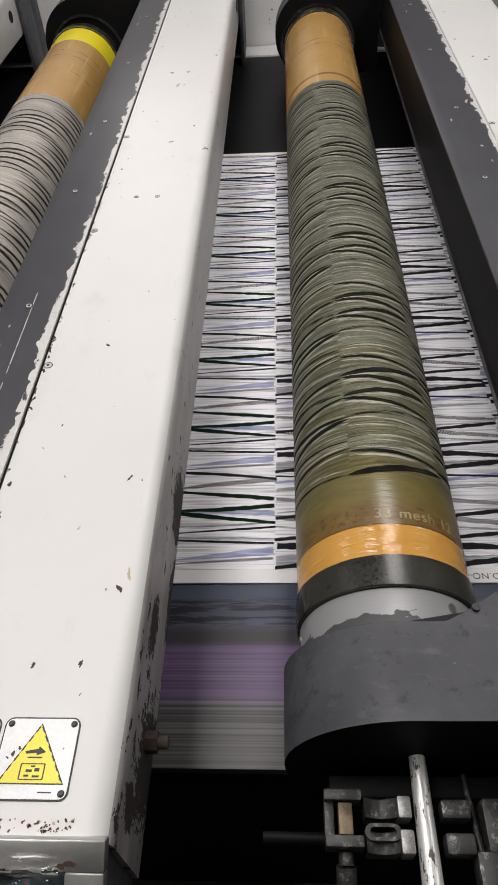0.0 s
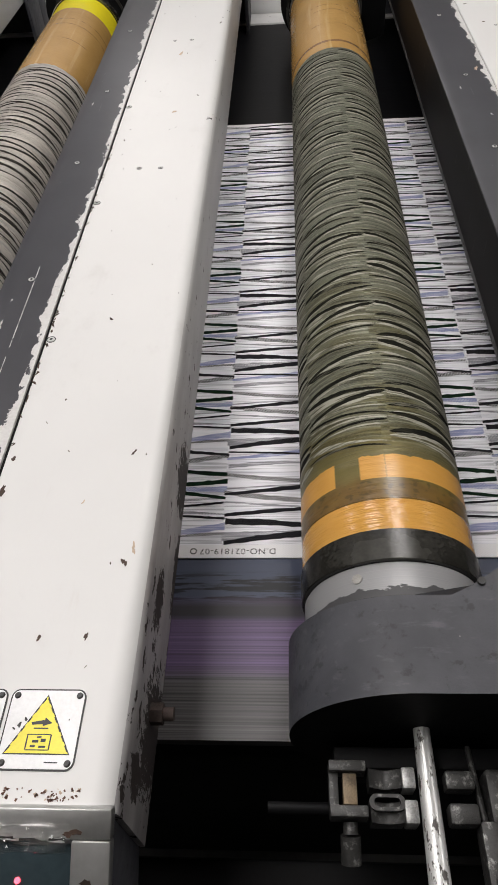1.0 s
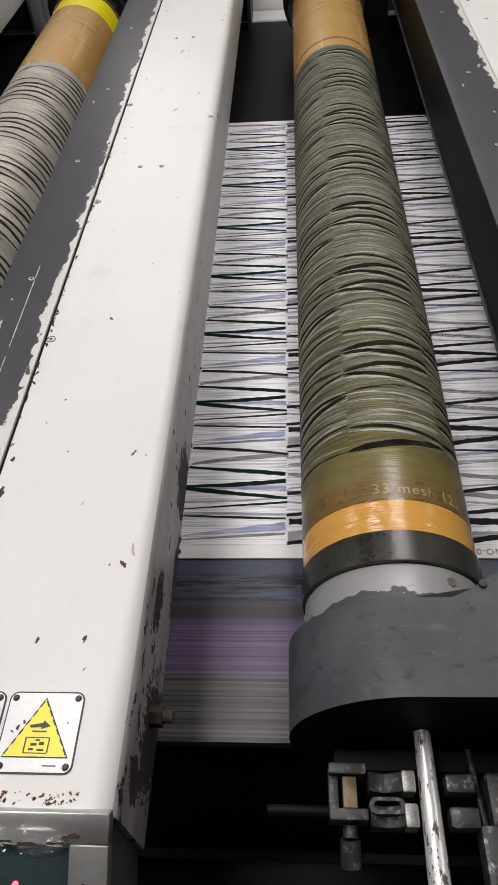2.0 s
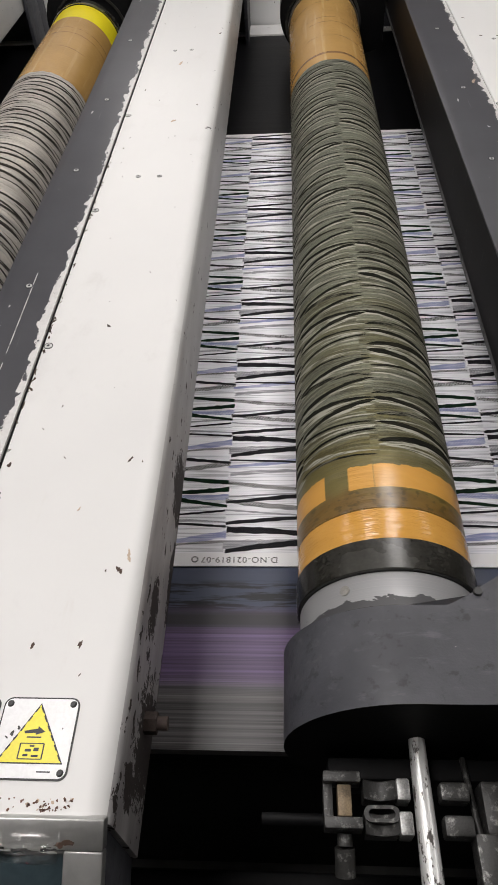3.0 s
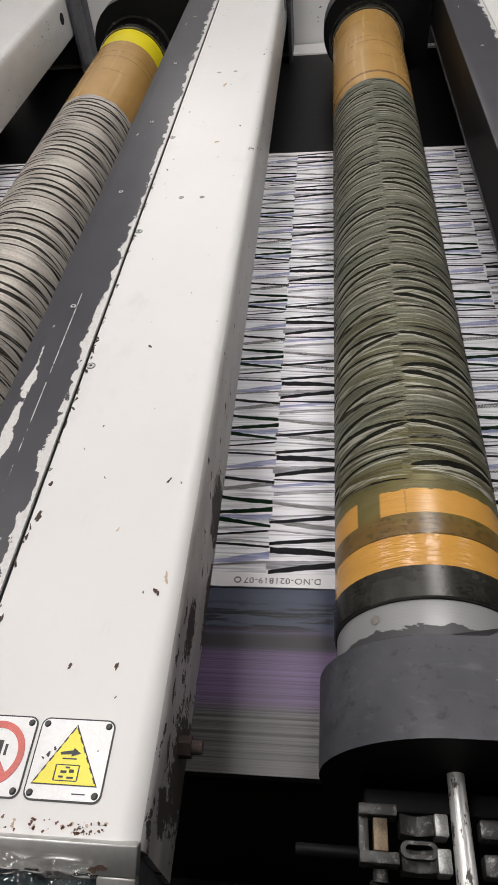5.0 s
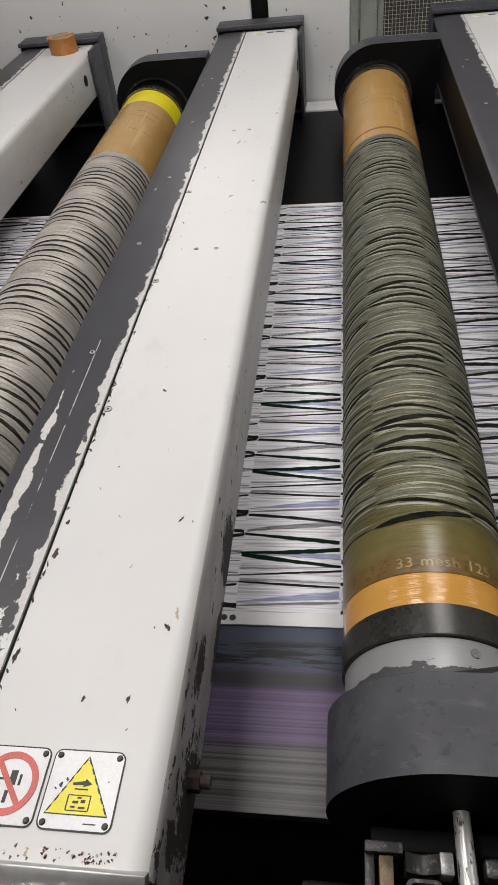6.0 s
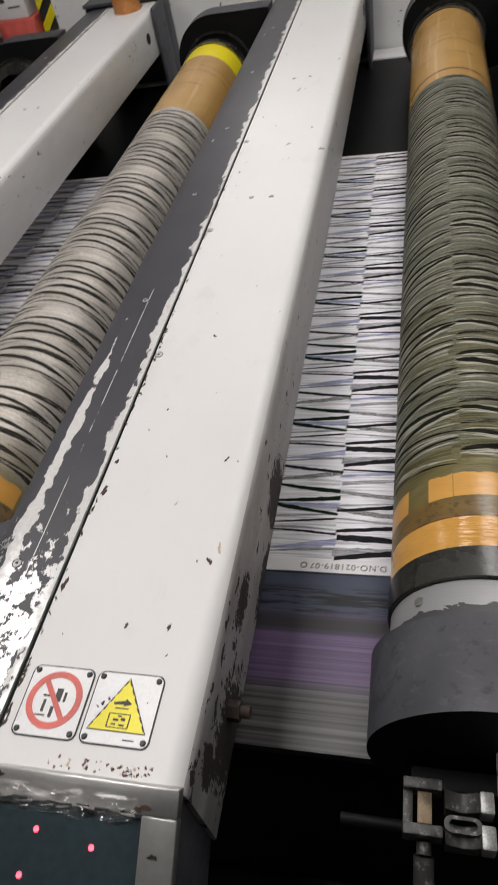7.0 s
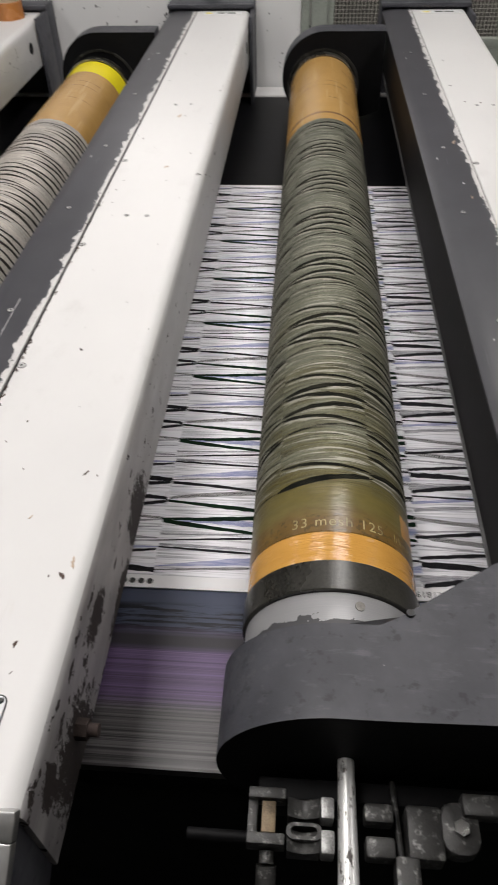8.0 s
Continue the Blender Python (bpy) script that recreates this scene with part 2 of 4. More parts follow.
def beam_paint():
    """White enamel, yellowed in places, chipped on the edges and scratched on the sides."""
    k = Tree("white_enamel", 0.3, spec=0.4)
    p = k.coord()
    x = k.split(p)
    big, fine = k.noise(p, 5.0, 4), k.noise(p, 240.0, 2)
    col = k.mix(big, (0.60, 0.595, 0.59), (0.67, 0.665, 0.655))
    smear = k.step(k.noise(k.scaled(p, (40, 6, 40)), 1.0, 5, 0.7), 0.62, 0.8)
    col = k.mix(k.m("MULTIPLY", smear, 0.25), col, (0.50, 0.45, 0.40))
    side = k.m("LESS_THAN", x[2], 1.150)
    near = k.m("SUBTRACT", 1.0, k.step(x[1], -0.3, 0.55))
    low = k.m("MULTIPLY", side, k.lerp(near, 0.02, 0.125))
    spots = k.step(k.m("ADD", k.noise(k.scaled(p, (90, 46, 70)), 1.0, 4, 0.65), low), 0.715, 0.73)
    rag = k.noise(k.scaled(p, (40, 60, 40)), 1.0, 7, 0.8)
    rag = k.m("ADD", rag, k.m("MULTIPLY", k.m("SUBTRACT", k.noise(k.scaled(p, (150, 170, 110)), 1.0, 4, 0.7), 0.5), 0.9))
    for cy, cz, ry, rz in ((-0.290, 1.055, 0.060, 0.052), (0.020, 1.045, 0.055, 0.045), (-0.10, 1.03, 0.06, 0.016), (-0.17, 1.10, 0.035, 0.022), (-0.34, 1.10, 0.02, 0.03)):
        far = k.m("ADD", k.m("POWER", k.m("DIVIDE", k.m("SUBTRACT", x[1], cy), ry), 2.0), k.m("POWER", k.m("DIVIDE", k.m("SUBTRACT", x[2], cz), rz), 2.0))
        blob = k.step(k.m("SUBTRACT", k.m("MULTIPLY", rag, 3.2), far), 0.75, 0.85)
        spots = k.m("MAXIMUM", spots, blob)
    dots = k.step(k.noise(p, 75.0, 1.5), 0.785, 0.80)
    grime = k.step(k.noise(k.scaled(p, (16, 9, 16)), 1.0, 6, 0.7), 0.56, 0.78)
    col = k.mix(k.m("MULTIPLY", grime, 0.22), col, (0.40, 0.38, 0.36))
    edge = k.step(x[0], -0.272, -0.258)
    rim = k.m("MULTIPLY", k.step(k.noise(k.scaled(p, (30, 22, 30)), 1.0, 5, 0.7), 0.66, 0.67), edge)
    mask = k.m("MAXIMUM", k.m("MAXIMUM", k.m("MULTIPLY", spots, side), dots), rim)
    # Side wall below the top: dirty smear, plus its shade put into the colour.
    dirt_and_shade = k.m("MULTIPLY", side, k.m("MULTIPLY", k.noise(k.scaled(p, (9, 9, 30)), 1.0, 4), k.lerp(near, 0.35, 1.4)))
    dirt_and_shade = k.m("MINIMUM", dirt_and_shade, 0.92)
    col = k.mix(dirt_and_shade, col, (0.22, 0.205, 0.21))
    col = k.mix(mask, col, k.mix(fine, (0.016, 0.014, 0.014), (0.060, 0.046, 0.042)))
    k.bump(k.m("SUBTRACT", k.m("MULTIPLY", fine, 0.05), mask), 0.0006, 0.5)
    return k.done(col, k.lerp(mask, k.lerp(big, 0.34, 0.5), 0.75))


def strip_paint():
    """Dark grey paint on a steel strip, peeled to primer along both edges and to bare metal at the operator's end."""
    k = Tree("peeling_grey_paint", 0.45)
    p = k.coord()
    x = k.split(p)
    ragged = k.noise(k.scaled(p, (45, 26, 40)), 1.0, 5, 0.65)
    fine = k.noise(p, 260.0, 3)
    col = k.mix(k.noise(p, 14.0, 4), (0.040, 0.040, 0.046), (0.066, 0.066, 0.074))
    right = k.m("ADD", k.m("MULTIPLY", k.m("SUBTRACT", ragged, 0.55), 0.05), k.m("SUBTRACT", x[0], -0.4425))
    primer = k.step(right, 0.0, 0.0008)
    near = k.m("SUBTRACT", 1.0, k.step(x[1], -0.30, 0.06))
    flake = k.noise(k.scaled(p, (70, 55, 40)), 1.0, 5, 0.7)
    left = k.m("ADD", k.m("SUBTRACT", flake, 0.80), k.m("MULTIPLY", near, 0.36))
    bare = k.m("MULTIPLY", k.step(left, 0.0, 0.01), k.m("GREATER_THAN", near, 0.01))
    worn = k.m("SUBTRACT", 1.0, k.step(x[1], -0.10, 0.42))
    spread = k.m("ADD", k.m("MULTIPLY", k.m("SUBTRACT", ragged, 0.55), 0.035), k.lerp(worn, -0.0035, 0.011))
    rim = k.step(k.m("SUBTRACT", spread, k.m("ABSOLUTE", k.m("SUBTRACT", x[0], -0.4975))), 0.0, 0.0006)
    scrape = k.m("MULTIPLY", k.m("LESS_THAN", k.m("ABSOLUTE", k.m("ADD", k.m("SUBTRACT", x[0], -0.4725), k.m("MULTIPLY", x[1], 0.008))), 0.0006), k.m("MULTIPLY", k.m("LESS_THAN", x[1], 0.34), k.step(ragged, 0.40, 0.50)))
    rim = k.m("MAXIMUM", rim, scrape)
    primer = k.m("MAXIMUM", primer, rim)
    col = k.mix(primer, col, k.mix(fine, (0.45, 0.44, 0.43), (0.66, 0.65, 0.64)))
    col = k.mix(bare, col, (0.66, 0.66, 0.66))
    scratch = k.step(k.noise(k.scaled(p, (190, 2.5, 10)), 1.0, 2), 0.72, 0.75)
    col = k.mix(k.m("MULTIPLY", scratch, 0.5), col, (0.35, 0.35, 0.36))
    k.bump(k.m("ADD", k.m("MULTIPLY", fine, 0.1), k.m("MULTIPLY", k.m("MAXIMUM", primer, bare), -0.7)), 0.0008, 0.5)
    return k.done(col, k.lerp(bare, 0.42, 0.3), k.m("MULTIPLY", bare, 0.8))


def belt_material():
    """The printing blanket: wet black rubber with ink drawn out in lines along its travel."""
    k = Tree("wet_rubber_blanket", 0.3, spec=0.3)
    x = k.split(k.coord())
    y = x[1]
    streak = k.noise(k.join(k.m("MULTIPLY", x[0], 0.8), k.m("MULTIPLY", y, 260.0), 0.0), 1.0, 4, 0.7)
    blot = k.noise(k.join(k.m("MULTIPLY", x[0], 9.0), k.m("MULTIPLY", y, 120.0), 2.0), 1.0, 5, 0.65)
    navy = k.mix(k.m("MULTIPLY", k.step(blot, 0.46, 0.56), k.m("SUBTRACT", 1.0, k.step(y, -0.03, -0.018))), (0.050, 0.060, 0.098), (0.004, 0.005, 0.009))
    purple = k.mix(k.step(streak, 0.25, 0.75), (0.050, 0.034, 0.066), (0.175, 0.115, 0.245))
    grey = k.mix(k.step(streak, 0.3, 0.75), (0.022, 0.020, 0.022), (0.165, 0.158, 0.16))
    col = k.mix(k.step(y, -0.080, -0.055), purple, navy)
    col = k.mix(k.step(k.m("ADD", y, k.m("MULTIPLY", streak, 0.02)), -0.168, -0.142), grey, col)
    col = k.mix(k.m("MULTIPLY", k.step(y, -0.098, -0.085), k.m("SUBTRACT", 1.0, k.step(y, -0.075, -0.06))), col, (0.03, 0.028, 0.035))
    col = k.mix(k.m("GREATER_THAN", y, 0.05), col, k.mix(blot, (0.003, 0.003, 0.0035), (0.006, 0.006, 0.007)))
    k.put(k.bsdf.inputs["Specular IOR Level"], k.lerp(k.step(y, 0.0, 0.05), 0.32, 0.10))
    k.bump(streak, 0.0003, 0.3)
    return k.done(col, k.lerp(streak, 0.24, 0.48))


def panel_wall_material():
    """White sheet-metal cover, spattered with ink and run with rust."""
    k = Tree("spattered_white_sheet", 0.4)
    p = k.coord()
    big = k.noise(p, 3.0, 4)
    col = k.mix(big, (0.66, 0.66, 0.66), (0.78, 0.78, 0.77))
    spots = k.step(k.noise(k.scaled(p, (48, 48, 40)), 1.0, 3), 0.70, 0.72)
    runs = k.step(k.noise(k.scaled(p, (70, 70, 16)), 1.0, 4), 0.69, 0.72)
    rust = k.step(k.noise(k.scaled(p, (4, 4, 2.2)), 1.0, 5), 0.62, 0.8)
    col = k.mix(k.m("MULTIPLY", rust, 0.5), col, (0.42, 0.31, 0.14))
    col = k.mix(k.m("MAXIMUM", spots, runs), col, (0.035, 0.032, 0.035))
    k.bump(k.noise(p, 120.0, 3), 0.0003, 0.3)
    return k.done(col, k.lerp(big, 0.3, 0.5))


M_CLOTH = fabric_material()
M_STROKES = {
    "k": stroke_material("black_print", (0.007, 0.007, 0.009), (0.30, 0.29, 0.31), 0.10),
    "g": stroke_material("green_black_print", (0.006, 0.009, 0.008), (0.010, 0.060, 0.018), 0.55, 260.0),
    "h": stroke_material("hatched_print", (0.016, 0.015, 0.015), (0.74, 0.73, 0.74), 0.92),
    "b": stroke_material("blue_wash", (0.26, 0.28, 0.46), (0.58, 0.58, 0.72), 0.75, 300.0, 0.10),
    "l": stroke_material("grey_wash", (0.24, 0.235, 0.26), (0.78, 0.77, 0.80), 0.9, 500.0, 0.12),
}
M_SCREEN = screen_material("olive_screen", (0.138, 0.124, 0.050), (0.134, 0.137, 0.105), (0.006, 0.006, 0.005), (1.27,))
M_SCREEN_GREY = screen_material("grey_screen", (0.46, 0.425, 0.37), (0.45, 0.42, 0.38), (0.014, 0.012, 0.011), (1.26, 1.655), 0.22)
M_BEAM = beam_paint()
M_STRIP = strip_paint()
M_BELT = belt_material()
M_WALL = panel_wall_material()
M_BLACK = simple("black_steel_and_shade", (0.004, 0.004, 0.0045), 0.6, 0.0, 0.4, spec=0.15)


def casting_material():
    """Charcoal paint on cast iron: rubbed, scuffed and blotched with grease."""
    k = Tree("charcoal_casting", 0.5, spec=0.35)
    p = k.coord()
    big, mid, fine = k.noise(p, 12.0, 5), k.noise(p, 60.0, 5, 0.65), k.noise(p, 420.0, 3)
    col = k.mix(k.step(big, 0.3, 0.7), (0.042, 0.043, 0.051), (0.068, 0.069, 0.079))
    col = k.mix(k.m("MULTIPLY", k.step(mid, 0.56, 0.66), 0.55), col, (0.022, 0.022, 0.025))
    rub = k.step(k.noise(k.scaled(p, (24, 90, 90)), 1.0, 5, 0.65), 0.54, 0.76)
    col = k.mix(k.m("MULTIPLY", rub, 0.35), col, (0.15, 0.15, 0.16))
    nick = k.step(k.noise(p, 130.0, 2), 0.78, 0.8)
    col = k.mix(k.m("MULTIPLY", nick, 0.6), col, (0.28, 0.28, 0.28))
    k.bump(k.m("ADD", mid, k.m("MULTIPLY", fine, 0.4)), 0.0009, 0.5)
    return k.done(col, k.lerp(mid, 0.35, 0.65))


def clamp_material():
    """Iron black with old grease, bright where it rubs."""
    k = Tree("greasy_iron", 0.4, spec=0.5)
    p = k.coord()
    mid, fine = k.noise(p, 110.0, 5, 0.7), k.noise(p, 500.0, 3)
    worn = k.step(mid, 0.53, 0.72)
    col = k.mix(worn, k.mix(fine, (0.010, 0.010, 0.010), (0.040, 0.039, 0.037)), (0.26, 0.26, 0.25))
    k.bump(mid, 0.0012, 0.7)
    return k.done(col, k.lerp(worn, 0.45, 0.3), k.m("MULTIPLY", worn, 0.8))


def rod_material():
    """Bright ground steel, spotted and streaked with grease."""
    k = Tree("bright_rod_steel", 0.35)
    p = k.coord()
    spot = k.step(k.noise(k.scaled(p, (110, 45, 110)), 1.0, 4, 0.7), 0.55, 0.62)
    col = k.mix(k.noise(p, 50.0, 3), (0.58, 0.58, 0.57), (0.74, 0.74, 0.73))
    col = k.mix(spot, col, (0.10, 0.09, 0.085))
    k.bump(spot, 0.0004, 0.5)
    return k.done(col, k.lerp(spot, 0.32, 0.6), 0.35)


def collar_material():
    """Turned aluminium with a ragged smear of dark grease at its outer edge. uv: round and along, metres."""
    k = Tree("turned_aluminium", 0.45)
    uv = k.split(k.coord("UV"))
    lathe = k.noise(k.join(0.0, k.m("MULTIPLY", uv[1], 900.0), 0.0), 1.0, 2)
    col = k.mix(lathe, (0.28, 0.28, 0.285), (0.37, 0.37, 0.375))
    ragged = k.m("MULTIPLY", k.m("SUBTRACT", k.noise(k.join(k.m("MULTIPLY", uv[0], 32.0), k.m("MULTIPLY", uv[1], 60.0), 4.0), 1.0, 5, 0.6), 0.5), 0.042)
    grease = k.m("LESS_THAN", k.m("ADD", uv[1], ragged), -0.157)
    col = k.mix(grease, col, (0.05, 0.05, 0.053))
    k.bump(k.m("ADD", lathe, grease), 0.0003, 0.4)
    return k.done(col, k.lerp(grease, 0.42, 0.5), k.m("MULTIPLY", k.m("SUBTRACT", 1.0, grease), 0.35))


def scratched_material():
    """Black plate with short upright scratches and rubbed dots."""
    k = Tree("scratched_black_plate", 0.5, spec=0.2)
    p = k.coord()
    lines = k.step(k.noise(k.scaled(p, (20, 210, 16)), 1.0, 2), 0.70, 0.74)
    dots = k.step(k.noise(p, 130.0, 2), 0.74, 0.77)
    mark = k.m("MAXIMUM", k.m("MULTIPLY", lines, 0.5), k.m("MULTIPLY", dots, 0.35))
    col = k.mix(mark, k.mix(k.noise(p, 14.0, 4), (0.004, 0.004, 0.0045), (0.011, 0.010, 0.011)), (0.13, 0.125, 0.12))
    k.bump(mark, 0.0004, 0.4)
    return k.done(col)


M_SCRATCHED = scratched_material()
M_HEAD = casting_material()
M_CLAMP = clamp_material()
M_RUBBED = simple("rubbed_casting_edge", (0.13, 0.13, 0.14), 0.45, 0.2, 0.6, 60)
M_ROD = rod_material()
M_WIRE = simple("dull_wire", (0.48, 0.47, 0.42), 0.6, 0.2, 0.3)
M_GUARD = simple("dusty_duct", (0.07, 0.066, 0.058), 0.7, 0.0, 0.5, 10)
M_JAW = simple("worn_jaw_steel", (0.30, 0.30, 0.295), 0.4, 0.5, 0.6, 90)
M_RING = simple("dark_end_ring", (0.026, 0.025, 0.021), 0.27, 0.0, 0.75, 45, spec=0.45)
M_STEEL = simple("worn_bright_steel", (0.62, 0.62, 0.61), 0.28, 1.0, 0.2, 50)
M_COLLAR = collar_material()
M_GREASE = simple("greasy_iron", (0.14, 0.14, 0.14), 0.35, 0.7, 0.5, 60)
M_STAINLESS = simple("brushed_stainless", (0.60, 0.60, 0.59), 0.33, 0.85, 0.12, 20)
M_BRASS = simple("stained_brass_pin", (0.17, 0.125, 0.075), 0.5, 0.3, 0.6, 120)
M_RUST = simple("rusted_bolt", (0.045, 0.032, 0.028), 0.8, 0.3, 0.6, 120)
M_CHIP = simple("bared_iron", (0.052, 0.031, 0.022), 0.7, 0.2, 0.6, 120)
M_SMEAR = simple("rust_smear", (0.13, 0.065, 0.045), 0.8, 0.0, 0.6, 150)
M_CHIP_TAN = simple("tan_primer", (0.46, 0.36, 0.27), 0.6, 0.0, 0.3, 120)
M_PLATE = simple("white_sign_enamel", (0.74, 0.74, 0.75), 0.3, 0.0, 0.08, 60)
M_INK = simple("black_ink", (0.02, 0.02, 0.02), 0.5, 0.0, 0.4, 150)
M_YELLOW = simple("yellow_sign_paint", (0.78, 0.68, 0.012), 0.35, 0.0, 0.08, 60)
M_RED = simple("faded_red_paint", (0.55, 0.10, 0.08), 0.4, 0.0, 0.25, 80)
M_TAPE = simple("brown_packing_tape", (0.42, 0.17, 0.05), 0.25, 0.0, 0.2, 60)
M_CARD = simple("cardboard_core", (0.50, 0.38, 0.26), 0.8, 0.0, 0.15, 60)
M_FLOOR = simple("stained_concrete", (0.10, 0.10, 0.10), 0.7, 0.0, 0.4, 4)
M_ROOM = simple("hall_plaster", (0.50, 0.49, 0.46), 0.8, 0.0, 0.1, 4)
M_POST = simple("green_grey_post", (0.24, 0.26, 0.23), 0.5, 0.0, 0.3)
M_SCREW = simple("screw_steel", (0.30, 0.29, 0.27), 0.4, 0.8, 0.4, 200)
M_WASHER = simple("painted_screw_head", (0.50, 0.50, 0.49), 0.4, 0.2, 0.3, 200)
M_DISPLAY = simple("dark_membrane", (0.030, 0.045, 0.052), 0.18, 0.0, 0.2, 20)
M_PRINT = simple("pale_lacquer_print", (0.34, 0.29, 0.15), 0.5, 0.0, 0.5, 200)


def glow(name, color, power):
    k = Tree(name, 0.4)
    k.bsdf.inputs["Emission Color"].default_value = (*color, 1)
    k.bsdf.inputs["Emission Strength"].default_value = power
    return k.done(color)


M_TUBE = glow("lit_tube", (1.0, 0.98, 0.94), 4.0)
M_LED = glow("red_led", (1.0, 0.08, 0.12), 5.0)


def film_material():
    k = Tree("crinkled_film", 0.04)
    k.bsdf.inputs["Transmission Weight"].default_value = 1.0
    k.bsdf.inputs["IOR"].default_value = 1.5
    k.bump(k.noise(k.scaled(k.coord(), (60, 190, 60)), 1.0, 2), 0.0015, 0.8)
    return k.done((0.95, 0.95, 0.95))


M_FILM = film_material()


# ---- mesh helpers ----
def strokes(kinds, place, u0, u1, v0, v1, least=0.0, shift=0.0, wide=1.0, stretch=0.0, lower=0.0):
    """Mesh of the design's strokes of some kinds between u0 and u1 along and v0 and v1 across; place(u, v, lift) bends it to its ground."""
    rng = random.Random(5)
    shapes = [[[(rng.uniform(-1, 1), rng.uniform(-1, 1)) for _ in range(17)] for _ in block] for block in BLOCKS]
    verts, faces, coords = [], [], []
    order = {"l": 0, "b": 1, "h": 2, "g": 3, "k": 4}
    for turn in range(math.floor((u0 + U_SHIFT) / GIRTH) - 1, math.ceil((u1 + U_SHIFT) / GIRTH) + 1):
        for bi, block in enumerate(BLOCKS):
            ua = turn * GIRTH + (CUTS[bi - 1] if bi else 0.0) - U_SHIFT
            ub = turn * GIRTH + CUTS[bi] - U_SHIFT
            if (ua + ub) / 2 < u0 or (ua + ub) / 2 >= u1:
                continue
            ua, ub = ua - stretch, ub + stretch
            for si, (kind, va, vb, wa, wb) in enumerate(block):
                if kind not in kinds or max(wa, wb) < least:
                    continue
                for row in range(math.floor(v0 / REPEAT_V) - 1, math.ceil(v1 / REPEAT_V) + 1):
                    first, n = len(verts), 16
                    mids = [va + (vb - va) * i / n + row * REPEAT_V + shift for i in range(n + 1)]
                    if min(mids) < v0 or max(mids) > v1:
                        continue
                    bend = shapes[bi][si][0][0] * 0.0022
                    for i in range(n + 1):
                        f = i / n
                        a, b = shapes[bi][si][i]
                        half = max(0.0003, (wa + (wb - wa) * f) * 0.0005 * wide * (0.92 + 0.25 * math.sin(math.pi * f)))
                        if stretch:
                            half *= 0.15 + 0.85 * min(1.0, (3.5 if stretch > 0.01 else 12.0) * min(f, 1 - f))
                        mid = mids[i] + bend * math.sin(math.pi * f)
                        u = ua + (ub - ua) * f + (0.003 * a if i in (0, n) else 0.0)
                        lift = 0.0002 + 0.00005 * order[kind] - lower
                        for v in (mid - half * (1 + 0.22 * a), mid + half * (1 + 0.22 * b)):
                            verts.append(place(u, v, lift))
                            coords.append((u, v))
                    for i in range(n):
                        faces.append((first + 2 * i, first + 2 * i + 2, first + 2 * i + 3, first + 2 * i + 1))
    bm = bmesh.new()
    layer = bm.loops.layers.uv.new("uv")
    made = [bm.verts.new(p) for p in verts]
    for f in faces:
        for loop, i in zip(bm.faces.new([made[i] for i in f]).loops, f):
            loop[layer].uv = coords[i]
    return bm


def part(name, bm, material, parent=None, label=""):
    me = bpy.data.meshes.new(name)
    bmesh.ops.recalc_face_normals(bm, faces=bm.faces[:])
    bm.to_mesh(me)
    bm.free()
    me.materials.append(material)
    for f in me.polygons:
        f.use_smooth = True
    me.set_sharp_from_angle(angle=radians(32))
    ob = new(name, me)
    if parent:
        ob.parent = parent
    if label:
        ob["label"] = label
    return ob


def thing(name, label, category, group="", kind=""):
    return tagged(new(name), label, category, group, kind)


def box(x0, x1, y0, y1, z0, z1, bevel=0.0, bm=None, segments=2):
    bm2 = bmesh.new()
    bmesh.ops.create_cube(bm2, size=1.0, matrix=Matrix.LocRotScale(((x0 + x1) / 2, (y0 + y1) / 2, (z0 + z1) / 2), None, (x1 - x0, y1 - y0, z1 - z0)))
    if bevel:
        bmesh.ops.bevel(bm2, geom=bm2.edges[:], offset=bevel, segments=segments, profile=0.5, affect="EDGES")
    return joined(bm, bm2)


def joined(bm, other):
    if bm is None:
        return other
    me = bpy.data.meshes.new("tmp")
    other.to_mesh(me)
    other.free()
    bm.from_mesh(me)
    bpy.data.meshes.remove(me)
    return bm


def prism(outline, axis, a, b, bevel=0.0, bm=None):
    """An outline (list of 2D points) pushed from a to b along an axis: 'y' takes (x, z), 'z' takes (x, y), 'x' takes (y, z)."""
    put = {"y": lambda p, d: (p[0], d, p[1]), "z": lambda p, d: (p[0], p[1], d), "x": lambda p, d: (d, p[0], p[1])}[axis]
    bm2 = bmesh.new()
    low = [bm2.verts.new(put(p, a)) for p in outline]
    high = [bm2.verts.new(put(p, b)) for p in outline]
    caps = [bm2.faces.new(low), bm2.faces.new(high[::-1])]
    n = len(outline)
    for i in range(n):
        bm2.faces.new((low[i], high[i], high[(i + 1) % n], low[(i + 1) % n]))
    if bevel:
        rims = [e for c in caps for e in c.edges]
        bmesh.ops.bevel(bm2, geom=rims, offset=bevel, segments=2, profile=0.5, affect="EDGES")
    return joined(bm, bm2)


def rounded(x0, x1, y0, y1, r, n=5):
    pts = []
    for cx, cy, a0 in ((x1 - r, y1 - r, 0), (x0 + r, y1 - r, 90), (x0 + r, y0 + r, 180), (x1 - r, y0 + r, 270)):
        pts += [(cx + r * math.cos(radians(a0 + 90 * i / n)), cy + r * math.sin(radians(a0 + 90 * i / n))) for i in range(n + 1)]
    return pts


